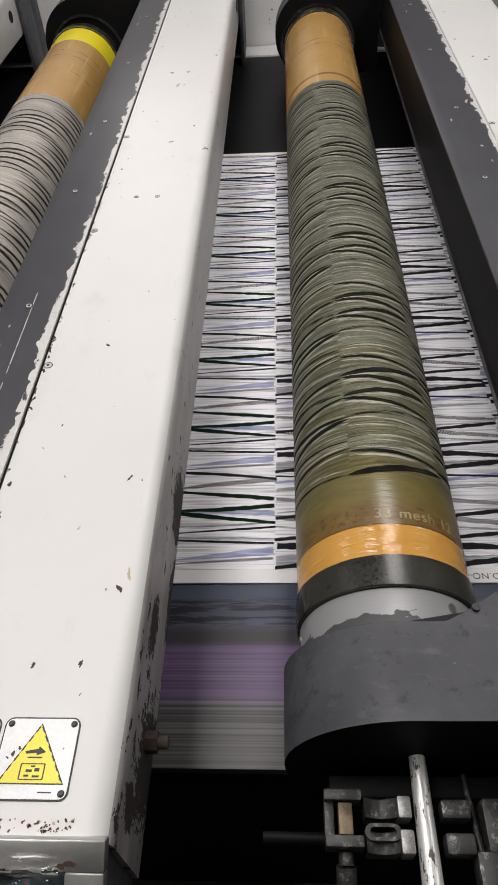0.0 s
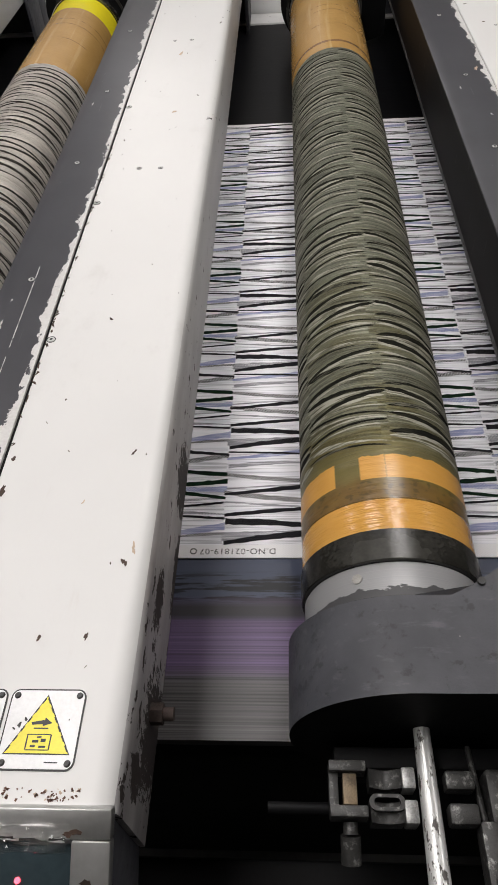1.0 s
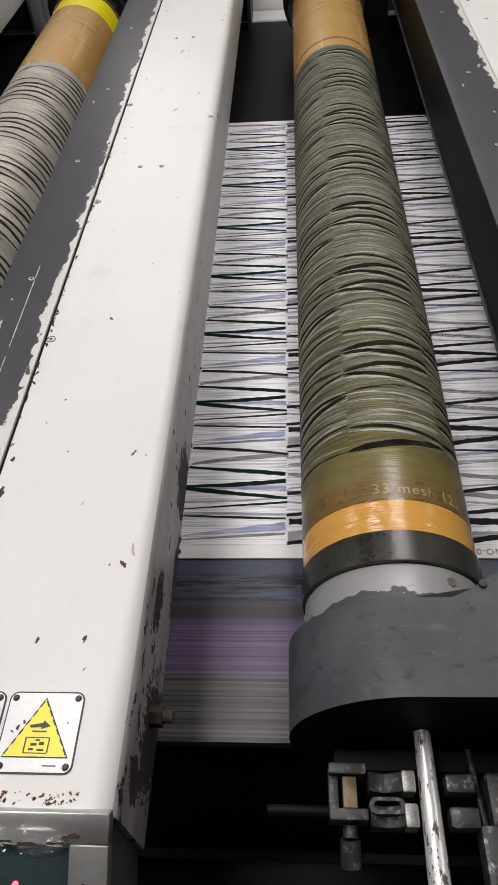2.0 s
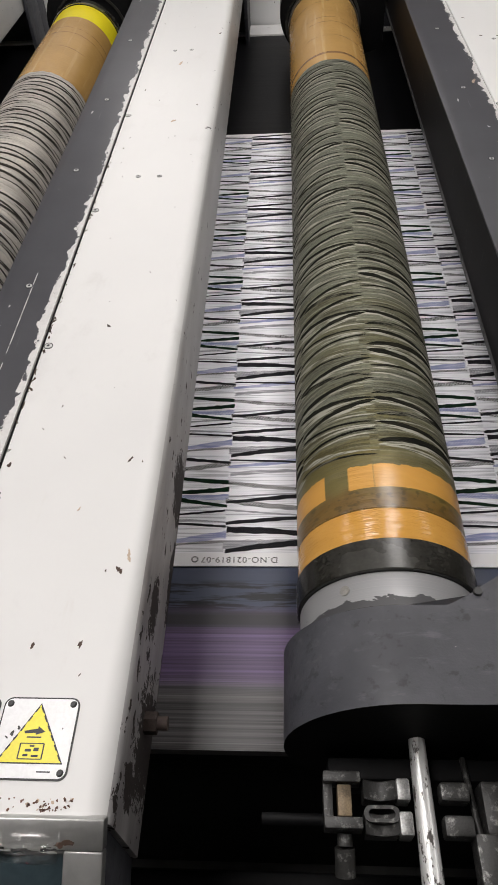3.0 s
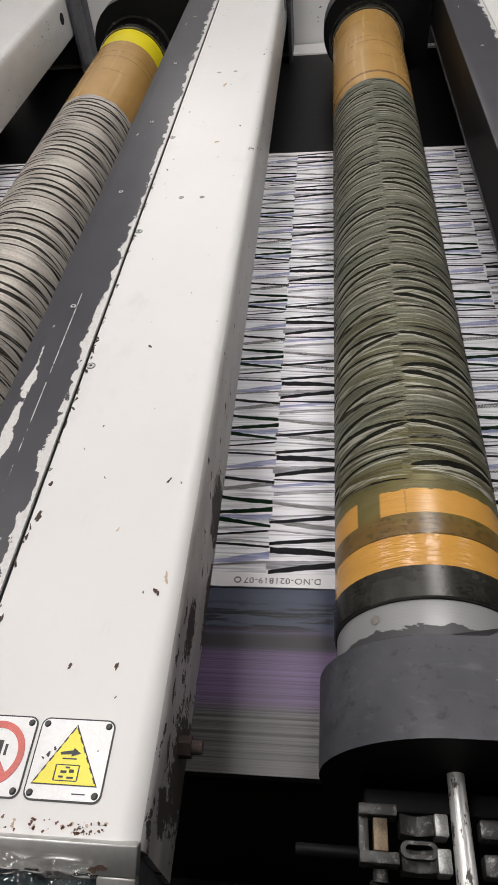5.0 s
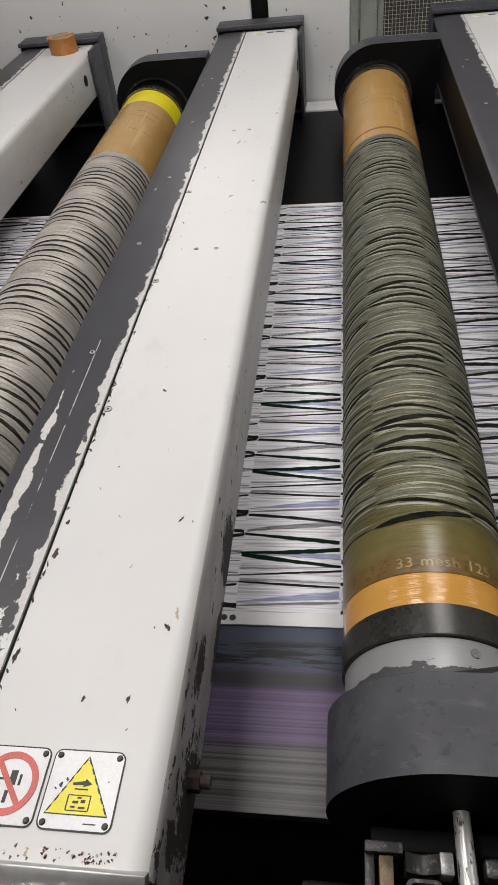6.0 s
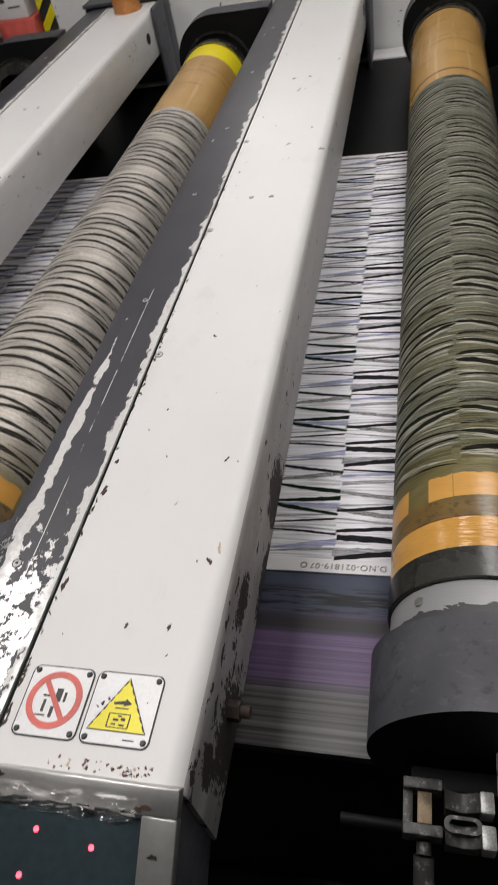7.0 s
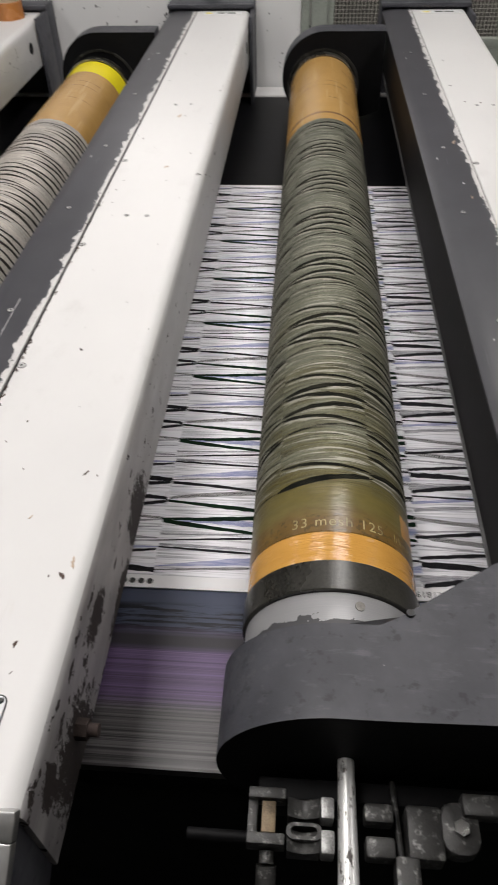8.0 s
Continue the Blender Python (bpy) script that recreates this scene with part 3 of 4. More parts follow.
def rod(a, b, r, n=20, bm=None, r2=None):
    a, b = Vector(a), Vector(b)
    bm2 = bmesh.new()
    m = Matrix.Translation((a + b) / 2) @ (b - a).to_track_quat("Z", "Y").to_matrix().to_4x4()
    bmesh.ops.create_cone(bm2, cap_ends=True, segments=n, radius1=r, radius2=r if r2 is None else r2, depth=(b - a).length, matrix=m)
    return joined(bm, bm2)


def tube(profile, n=96):
    """Turned round the y axis: profile of (y, radius). Carries uv: metres round and along."""
    bm = bmesh.new()
    uv = bm.loops.layers.uv.new("uv")
    rings = []
    for y, r in profile:
        rings.append([bm.verts.new((r * math.sin(2 * math.pi * i / n), y, r * math.cos(2 * math.pi * i / n))) for i in range(n)])
    for (ya, ra), (yb, rb), A, B in zip(profile, profile[1:], rings, rings[1:]):
        for i in range(n):
            j = (i + 1) % n
            f = bm.faces.new((A[i], A[j], B[j], B[i]))
            turns = (i, i + 1, i + 1, i)
            for loop, a, y in zip(f.loops, turns, (ya, ya, yb, yb)):
                ang = 2 * math.pi * a / n
                if i >= n / 2:
                    ang -= 2 * math.pi
                loop[uv].uv = (ang * SCREEN_R, y)
            f.smooth = True
    return bm


def ring_flat(cx, cy, r0, r1, z0, z1, n=40):
    bm = bmesh.new()
    loops = []
    for r, z in ((r0, z0), (r1, z0), (r1, z1), (r0, z1)):
        loops.append([bm.verts.new((cx + r * math.cos(2 * math.pi * i / n), cy + r * math.sin(2 * math.pi * i / n), z)) for i in range(n)])
    for a in range(4):
        A, B = loops[a], loops[(a + 1) % 4]
        for i in range(n):
            bm.faces.new((A[i], A[(i + 1) % n], B[(i + 1) % n], B[i]))
    return bm


def writing(text, size):
    """Flat letters as a mesh round the origin, from Blender's own font."""
    cu = bpy.data.curves.new("letters", "FONT")
    cu.body, cu.size, cu.align_x, cu.align_y = text, size, "CENTER", "CENTER"
    cu.space_character = 1.12
    ob = new("letters", cu)
    me = bpy.data.meshes.new_from_object(ob.evaluated_get(bpy.context.evaluated_depsgraph_get()))
    bpy.data.objects.remove(ob)
    bm = bmesh.new()
    bm.from_mesh(me)
    bpy.data.meshes.remove(me)
    return bm


STEP = 0.715  # from one printing station to the next
TOP = 1.159
BELT_Z = 0.897

# ---- the hall ----
tagged(part("floor", box(-6, 5, -5, 7, -0.05, 0.0), M_FLOOR), "stained dark concrete hall floor", "floor", kind="structure")
tagged(part("ceiling", box(-6, 5, -5, 7, 3.4, 3.5), M_ROOM), "plain pale hall ceiling", "ceiling", kind="structure")
for nm, b in (("wall_north", (-6, 5, 7, 7.15)), ("wall_south", (-6, 5, -5.15, -5)), ("wall_west", (-6.15, -6, -5, 7)), ("wall_east", (5, 5.15, -5, 7))):
    tagged(part(nm, box(*b, 0, 3.4), M_ROOM), "pale plaster hall wall", "wall", kind="structure")


def ceiling_light(x, y, power):
    t = thing("ceiling_light", "unseen white fluorescent fixture hung below the hall ceiling", "light", "hall lights")
    part("housing", box(-0.33, 0.33, -0.65, 0.65, 0.03, 0.09, 0.01), M_PLATE, t)
    part("diffuser", box(-0.30, 0.30, -0.62, 0.62, 0.015, 0.032, 0.005), M_TUBE, t, "glowing white diffuser")
    for sx in (-0.5, 0.5):
        part("hanger", rod((0, sx, 0.085), (0, sx, 3.4 - LAMP_Z), 0.006, 8), M_SCREW, t)
    t.matrix_basis = pose(x, y, LAMP_Z)
    data = bpy.data.lights.new("tube_light", "AREA")
    data.shape, data.size, data.size_y, data.energy, data.color = "RECTANGLE", 0.60, 1.24, power, (1.0, 0.95, 0.93)
    lamp = new("tube_light", data)
    lamp.matrix_world = pose(x, y, LAMP_Z)


for lx, ly, lp in LAMPS:
    ceiling_light(lx, ly, lp)

# ---- machine bed ----
bed = thing("machine_bed", "black steel bed of a rotary screen printing machine", "machine", kind="structure")
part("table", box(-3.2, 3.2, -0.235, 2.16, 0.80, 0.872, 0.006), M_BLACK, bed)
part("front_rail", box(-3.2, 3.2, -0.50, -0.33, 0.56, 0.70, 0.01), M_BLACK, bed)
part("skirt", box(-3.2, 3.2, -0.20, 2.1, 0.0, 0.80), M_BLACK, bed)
part("ledge", box(-3.2, 3.2, 2.095, 2.19, 0.872, 0.900, 0.003), M_BEAM, bed, "white painted ledge")


# ---- far side ----
cover = thing("machine_cover", "white sheet-metal cover spattered with dark ink", "panel", kind="structure")
part("sheet", box(-1.40, -0.418, 2.20, 2.22, 0.6, 1.72, 0.003), M_WALL, cover)
part("sheet", box(-0.358, -0.08, 2.20, 2.22, 0.6, 1.72, 0.003), M_WALL, cover)
part("post", box(-0.417, -0.359, 2.215, 2.26, 0.6, 1.75, 0.004), M_BLACK, cover)
part("post", box(-0.079, -0.05, 2.195, 2.25, 0.6, 1.75, 0.004), M_POST, cover)
part("post", box(-0.045, 0.012, 2.20, 2.24, 0.6, 1.75, 0.004), M_POST, cover)


def mesh_guard():
    t = thing("wire_mesh_guard", "grey wire mesh guard in a steel frame", "guard")
    part("frame_bar", box(0.014, 0.034, 2.21, 2.24, 0.75, 1.75, 0.003), M_POST, t)
    part("frame_bar", box(0.62, 0.65, 2.21, 2.24, 0.75, 1.75, 0.003), M_POST, t)
    part("frame_bar", box(0.034, 0.62, 2.21, 2.24, 1.02, 1.05, 0.003), M_POST, t)
    wires = bmesh.new()
    for i in range(46):
        rod((0.04 + i * 0.0126, 2.225, 1.04), (0.04 + i * 0.0126, 2.225, 1.74), 0.0009, 4, wires)
    for i in range(56):
        rod((0.034, 2.2275, 1.05 + i * 0.0125), (0.62, 2.2275, 1.05 + i * 0.0125), 0.0007, 4, wires)
    tagged(part("wire_grid", wires, M_WIRE, t), kind="stuff")
    part("backing", box(0.034, 0.62, 2.30, 2.31, 0.75, 1.75), M_GUARD, t)
    part("lower_sheet", box(0.034, 0.62, 2.212, 2.235, 0.75, 1.02), M_POST, t)


mesh_guard()


def hazard_post():
    t = thing("hazard_post", "square post striped in yellow and black", "post")
    part("post", box(-1.50, -1.405, 2.28, 2.36, 0.0, 1.9, 0.004), M_INK, t)
    for i in range(14):
        z = 0.62 + i * 0.088
        part("stripe", prism([(-1.4995, z), (-1.4055, z + 0.105), (-1.4055, z + 0.148), (-1.4995, z + 0.043)], "y", 2.277, 2.2805), M_YELLOW, t)
    return t


hazard_post()
crate = thing("stacked_carton", "worn white carton with red lower half", "carton")
part("upper_box", box(-1.66, -1.53, 2.25, 2.37, 1.14, 1.30, 0.006), M_WALL, crate)
part("lid", box(-1.665, -1.525, 2.245, 2.375, 1.30, 1.36, 0.006), M_RED, crate, "faded red lid")
for i, (bx, bz, w, h) in enumerate(((-1.62, 1.27, 0.03, 0.012), (-1.57, 1.26, 0.02, 0.02), (-1.60, 1.235, 0.04, 0.006), (-1.565, 1.215, 0.03, 0.006), (-1.62, 1.205, 0.018, 0.018), (-1.58, 1.18, 0.05, 0.005))):
    part("print_bar", box(bx - w / 2, bx + w / 2, 2.2485, 2.251, bz - h / 2, bz + h / 2), M_INK, crate)
part("lower_box", box(-1.67, -1.51, 2.24, 2.38, 0.9, 1.14, 0.006), M_RED, crate, "faded red box")
part("pallet", box(-1.72, -1.48, 2.22, 2.40, 0.0, 0.9, 0.01), M_GREASE, crate)


# ---- beams ----
def screw(x, y, z, parent, r=0.0045):
    s = part("screw", rod((x, y, z - 0.002), (x, y, z + 0.0009), r, 18, r2=r * 0.86), M_WASHER, parent)
    part("screw_rim", ring_flat(x, y, r * 1.02, r * 1.22, z - 0.001, z + 0.0004, 18), M_INK, s)
    part("screw_socket", rod((x, y, z), (x, y, z + 0.0012), r * 0.42, 6), M_INK, s)
    return s


def chip(x, y, size, parent, material, seed, z=TOP, long=1.4, name="paint_chip"):
    """A bared patch of a few millimetres with a ragged outline."""
    rng = random.Random(seed)
    n, size, tilt = 28, size * 0.72, rng.uniform(-0.7, 0.7)
    lobes = [(rng.uniform(0.15, 0.5) / q ** 0.7, rng.uniform(0, 6.3), q) for q in (2, 3, 5, 7, 9)]
    thin = rng.uniform(0.45, 0.8)
    pts = []
    for i in range(n):
        a = 2 * math.pi * i / n
        r = size * max(0.22, 0.8 + sum(w * math.sin(q * a + ph) for w, ph, q in lobes) + rng.uniform(-0.1, 0.1))
        dx, dy = r * thin * math.cos(a), r * long * math.sin(a)
        pts.append((x + dx * math.cos(tilt) - dy * math.sin(tilt), y + dx * math.sin(tilt) + dy * math.cos(tilt)))
    return part(name, prism(pts, "z", z - 0.001, z + 0.0005), material, parent)


def beam():
    t = thing("box_beam", "white enamelled box beam with a peeling dark grey strip", "beam", "machine beams")
    edge = [(-0.252, 1.022), (-0.25, 1.026)] + [(-0.27 + 0.02 * math.cos(radians(a)), TOP - 0.02 + 0.02 * math.sin(radians(a))) for a in range(0, 91, 10)]
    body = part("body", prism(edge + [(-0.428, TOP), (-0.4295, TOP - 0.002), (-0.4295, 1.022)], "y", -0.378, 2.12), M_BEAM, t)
    part("cover_strip", prism([(-0.5245, 1.1495), (-0.5245, 1.1530), (-0.5225, 1.1545), (-0.4985, 1.1605), (-0.4325, 1.1605), (-0.4325, 1.1495)], "y", -0.378, 2.12), M_STRIP, t, "dark grey paint peeled to bare metal")
    # Black strip laid in the open seam, standing in for the gap's shade.
    part("seam_gap_shade", box(-0.4323, -0.4297, -0.377, 2.119, 1.1496, 1.1572), M_BLACK, t)
    part("lip", box(-0.5262, -0.5228, -0.37, 2.115, 1.029, 1.0335), M_GREASE, t, "dull bare steel lip")
    part("side_plate", box(-0.5225, -0.431, -0.37, 2.115, 1.03, 1.1495), M_SCRATCHED, t)
    for px, py in ((-0.368, 0.614), (-0.331, 0.613), (-0.366, 1.198), (-0.328, 1.20)):
        screw(px, py, TOP, t, 0.0036)
    for px, py in ((-0.4225, 0.170), (-0.4225, 0.505), (-0.4225, 0.86)):
        screw(px, py, TOP, t, 0.0050)
    for px, py in ((-0.481, 0.639), (-0.478, 0.935), (-0.486, -0.179), (-0.48, 1.27), (-0.48, 0.30), (-0.48, 1.62)):
        screw(px, py, 1.1605, t, 0.0048)
    end = part("end_bracket", box(-0.530, -0.236, 2.123, 2.198, 0.86, 1.180, 0.004), M_HEAD, t, "charcoal steel end bracket")
    part("top_lip", box(-0.530, -0.236, 2.108, 2.122, 1.168, 1.180, 0.002), M_HEAD, t)
    part("cheek", box(-0.247, -0.236, 2.005, 2.122, 0.88, 1.165, 0.002), M_HEAD, t)
    part("badge", prism(rounded(-0.405, -0.275, 2.068, 2.098, 0.006), "z", TOP - 0.001, TOP + 0.001), M_PLATE, t, "small printed maker's plate")
    for i, (bx, w) in enumerate(((-0.385, 0.02), (-0.345, 0.024), (-0.312, 0.03))):
        part("badge_bar", box(bx - w / 2, bx + w / 2, 2.078, 2.089, TOP + 0.0008, TOP + 0.0016), M_YELLOW if i == 0 else M_INK, t)
    part("port", rod((-0.2505, 1.93, 1.095), (-0.2485, 1.93, 1.095), 0.017, 20), M_BLACK, t, "black round hole cover")
    return t


main_beam = beam()
for step in (-2, -1):
    copy_thing(main_beam, pose(STEP * step, 0, 0))
right_beam = copy_thing(main_beam, pose(STEP, 0, 0))
chips = ((-0.350, 0.209, 0.0042, 0), (-0.286, -0.023, 0.0042, 0), (-0.272, -0.026, 0.002, 0), (-0.299, -0.238, 0.0042, 0), (-0.342, -0.240, 0.004, 0), (-0.269, -0.146, 0.0065, 1), (-0.276, -0.162, 0.005, 0),
         (-0.345, 1.12, 0.011, 1), (-0.330, 0.83, 0.007, 1), (-0.38, 0.06, 0.0022, 0), (-0.41, 0.72, 0.003, 0), (-0.405, 0.98, 0.003, 0), (-0.41, 1.38, 0.003, 0), (-0.40, 1.62, 0.003, 0),
         (-0.33, -0.09, 0.0025, 1), (-0.36, -0.02, 0.002, 0), (-0.421, -0.075, 0.009, 0), (-0.423, -0.20, 0.008, 0), (-0.420, -0.03, 0.005, 0), (-0.31, 0.33, 0.0018, 0), (-0.29, 0.9, 0.003, 0), (-0.268, 1.3, 0.004, 0))
for i, (px, py, size, kindof) in enumerate(chips):
    chip(px, py, size, main_beam, M_CHIP_TAN if kindof else M_CHIP, i)
for i, (px, py, size, mat) in enumerate(((-0.4525, 0.965, 0.010, M_CHIP_TAN), (-0.456, 0.70, 0.005, M_CHIP_TAN), (-0.462, 0.76, 0.004, M_PLATE))):
    chip(px, py, size, right_beam, mat, 400 + i, z=1.1605)
for i, (px, py) in enumerate(((-0.39, 1.22), (-0.355, 1.215), (-0.41, 1.34), (-0.40, 1.55))):
    chip(px, py, 0.006, right_beam, M_CHIP, 410 + i, long=0.5)
smear = random.Random(11)
for i in range(64):
    px = -0.385 + 0.105 * (smear.random() ** 0.5)
    chip(px, -0.3685 + smear.uniform(-0.0045, 0.0045), smear.uniform(0.0010, 0.0036), main_beam, M_CHIP_TAN if i % 4 == 0 else M_SMEAR, 60 + i, long=0.6)
for i in range(30):
    chip(smear.uniform(-0.425, -0.275), smear.uniform(-0.36, 1.9), smear.uniform(0.0006, 0.0016), main_beam, M_CHIP, 100 + i, long=smear.uniform(0.6, 2.2))
for i in range(70):
    chip(smear.uniform(-0.4285, -0.4255), smear.uniform(-0.36, 0.75), smear.uniform(0.0008, 0.0035), main_beam, M_CHIP, 200 + i, long=smear.uniform(1.2, 3.0))
part("side_bolt", joined(rod((-0.252, -0.275, 1.070), (-0.238, -0.275, 1.070), 0.0105, 6), rod((-0.24, -0.275, 1.07), (-0.228, -0.275, 1.07), 0.0065, 12)), M_RUST, main_beam, "rusted side bolt")


# ---- signs on the beam ----
def sign_plate(x0, x1, y0, y1, name, label):
    t = thing(name, label, "sign", "safety signs")
    z = TOP
    part("border", prism(rounded(x0, x1, y0, y1, 0.007), "z", z - 0.0005, z + 0.0010), M_INK, t)
    part("face", prism(rounded(x0 + 0.0013, x1 - 0.0013, y0 + 0.0013, y1 - 0.0013, 0.006), "z", z, z + 0.0014), M_PLATE, t)
    for px in (x0 + 0.0055, x1 - 0.0055):
        for py in (y0 + 0.0055, y1 - 0.0055):
            part("rivet", rod((px, py, z + 0.001), (px, py, z + 0.0032), 0.0031, 14, r2=0.002), M_INK, t)
    return t


warn = sign_plate(-0.3525, -0.288, -0.3515, -0.2865, "warning_sign", "scuffed white plate with a yellow warning triangle riveted to the beam")
cx, zt = -0.3205, TOP + 0.0014
part("triangle_border", prism([(cx - 0.0275, -0.3395), (cx + 0.0275, -0.3395), (cx, -0.2915)], "z", zt - 0.0004, zt + 0.0004), M_INK, warn)
part("triangle", prism([(cx - 0.0262, -0.3387), (cx + 0.0262, -0.3387), (cx, -0.2932)], "z", zt - 0.0002, zt + 0.0008), M_YELLOW, warn, "yellow triangle")
for a, b, c, d in ((-0.0095, 0.0095, -0.3365, -0.3358), (-0.0095, 0.0095, -0.3245, -0.3238), (-0.0102, -0.0092, -0.3360, -0.3242), (0.0092, 0.0102, -0.3360, -0.3242),
                   (-0.006, -0.002, -0.3340, -0.3325), (0.001, 0.0065, -0.3345, -0.3330), (-0.005, 0.0, -0.3305, -0.3285), (0.002, 0.006, -0.3300, -0.3275), (-0.0015, 0.002, -0.3268, -0.3255)):
    part("gear_mark", box(cx + a, cx + b, c, d, zt, zt + 0.0011), M_INK, warn)
for i in range(12):
    f = (i % 6 + 0.5) / 6
    side = -1 if i < 6 else 1
    dash = box(-0.0026, 0.0026, -0.0006, 0.0006, 0, 0.0011)
    bmesh.ops.transform(dash, matrix=Matrix.Translation((cx + side * 0.0262 * f, -0.2932 - 0.0455 * f, zt)) @ Matrix.Rotation(radians(-60 * side), 4, "Z"), verts=dash.verts)
    part("edge_dash", dash, M_INK, warn)
part("pictogram_mark", prism([(cx - 0.009, -0.3145), (cx + 0.002, -0.3125), (cx + 0.002, -0.3105), (cx + 0.0085, -0.3150), (cx + 0.001, -0.3175), (cx + 0.001, -0.3158), (cx - 0.008, -0.3165)], "z", zt, zt + 0.0011), M_INK, warn)
part("pictogram_mark", box(cx - 0.006, cx + 0.006, -0.3198, -0.3188, zt, zt + 0.0011), M_INK, warn)
part("caption_bar", box(cx + 0.008, cx + 0.019, -0.3458, -0.3449, zt - 0.0002, zt + 0.0004), M_HEAD, warn)
for i, (sx, sy, sz) in enumerate(((-0.019, -0.3165, 0.004), (-0.0145, -0.312, 0.0028), (-0.023, -0.3195, 0.0025), (-0.016, -0.3205, 0.002), (0.022, -0.312, 0.0012))):
    chip(cx + sx, sy, sz, warn, M_INK, 300 + i, z=zt + 0.0004, long=0.8, name="smudge")
ban = sign_plate(-0.4175, -0.3555, -0.3515, -0.2865, "prohibition_sign", "scuffed white plate with a faded red prohibition ring")
cx, cy = -0.3865, -0.318
part("ring", ring_flat(cx, cy, 0.0205, 0.0262, zt - 0.0003, zt + 0.0007), M_RED, ban, "faded red ring")
slash = box(-0.0215, 0.0215, -0.0024, 0.0024, -0.0003, 0.0008)
bmesh.ops.transform(slash, matrix=Matrix.Translation((cx, cy, zt)) @ Matrix.Rotation(radians(-52), 4, "Z"), verts=slash.verts)
part("slash", slash, M_RED, ban, "faded red slash")
for bx, by, w, h in ((0.003, 0.0045, 0.006, 0.012), (0.0005, -0.011, 0.0032, 0.010), (-0.0085, -0.006, 0.0026, 0.011), (-0.006, 0.0032, 0.012, 0.0018), (-0.009, -0.0145, 0.010, 0.0014), (0.0095, 0.003, 0.0022, 0.009)):
    part("pictogram_bar", box(cx + bx - w / 2, cx + bx + w / 2, cy + by - h / 2, cy + by + h / 2, zt - 0.0002, zt + 0.0004), M_INK, ban)


# ---- operator's panel at the beam's end ----
def control_panel():
    t = thing("control_panel", "stainless control box with a dark display under crinkled film", "control panel")
    tilt = radians(29)
    base = Matrix.Translation((-0.39, -0.379, 1.166)) @ Matrix.Rotation(tilt, 4, "X")

    def lay(bm):
        bmesh.ops.transform(bm, matrix=base, verts=bm.verts)
        return bm

    # local: x across, y towards the operator is negative, z out of the face
    face = bmesh.new()
    for b in ((-0.139, 0.139, -0.022, 0.0), (-0.139, 0.139, -0.20, -0.165), (-0.139, -0.112, -0.165, -0.022), (0.109, 0.139, -0.165, -0.022)):
        box(*b, -0.012, 0.0, 0.0018, face)
    part("frame", lay(face), M_STAINLESS, t, "scratched stainless frame")
    part("display", lay(box(-0.112, 0.109, -0.166, -0.021, -0.014, -0.006)), M_DISPLAY, t, "dark display membrane")
    part("gasket", lay(box(-0.112, 0.110, -0.0245, -0.0215, -0.006, -0.001)), M_INK, t)
    part("body", lay(box(-0.134, 0.134, -0.19, -0.004, -0.13, -0.0145, 0.003)), M_HEAD, t, "dark grey casing")
    for px, py in ((0.018, -0.045), (0.068, -0.052), (0.008, -0.080), (0.058, -0.088), (-0.05, -0.075)):
        part("led", lay(rod((px, py, -0.0065), (px, py, -0.0045), 0.0022, 10)), M_LED, t, "lit red indicator")
    film = bmesh.new()
    nx, ny = 60, 10
    grid = [[film.verts.new((-0.13 + 0.236 * i / nx, -0.010 - 0.020 * j / ny, 0.0022 + 0.005 * noise.noise((i * 0.22, j * 0.5, 2.0)) + 0.008 * abs(noise.noise((i * 0.45, j * 0.7, 5.0))))) for j in range(ny + 1)] for i in range(nx + 1)]
    for i in range(nx):
        for j in range(ny):
            film.faces.new((grid[i][j], grid[i + 1][j], grid[i + 1][j + 1], grid[i][j + 1]))
    f = part("film", lay(film), M_FILM, t, "crinkled clear film")
    f.visible_shadow = False
    for i, (px, py) in enumerate(((0.112, -0.016), (0.106, -0.018), (-0.02, -0.006), (0.122, -0.050), (0.128, -0.075), (0.118, -0.120))):
        rngp = random.Random(i)
        pts = [(px + 0.006 * rngp.uniform(0.4, 1) * math.cos(a * 0.7), py + 0.003 * rngp.uniform(0.4, 1) * math.sin(a * 0.7)) for a in range(9)]
        part("scuff", lay(prism(pts, "z", -0.0005, 0.0004)), M_CHIP, t)
    return t


control_panel()


# ---- screens ----
def rotary_screen(material, label, ring_far):
    t = thing("rotary_screen", label, "printing screen", "rotary screens")
    part("sleeve", tube([(-0.088, SCREEN_R), *[(-0.088 + (ring_far + 0.088) * i / 40, SCREEN_R) for i in range(1, 41)]], 128), material, t)
    part("end_ring", tube([(-0.088, 0.097), (-0.088, 0.103), (-0.089, 0.1038), (-0.125, 0.1038), (-0.126, 0.103), (-0.126, 0.085)], 96), M_RING, t, "dark end ring with a film of lacquer")
    collar = part("collar", tube([(-0.126, 0.090), (-0.1265, 0.0985), (-0.129, 0.1), (-0.180, 0.1), (-0.180, 0.08)], 96), M_COLLAR, t, "bright turned collar")
    for a in (35, 155, 275):
        s, c = math.sin(radians(a)), math.cos(radians(a))
        part("collar_screw", rod((0.0985 * s, -0.142, 0.0985 * c), (0.1012 * s, -0.142, 0.1012 * c), 0.0055, 14), M_SCREW, collar)
    part("far_ring", tube([(ring_far, 0.097), (ring_far, 0.1045), (ring_far + 0.04, 0.1045), (ring_far + 0.04, 0.085)], 96), M_RING, t)
    t.matrix_basis = pose(0, 0, 1.002)
    return t


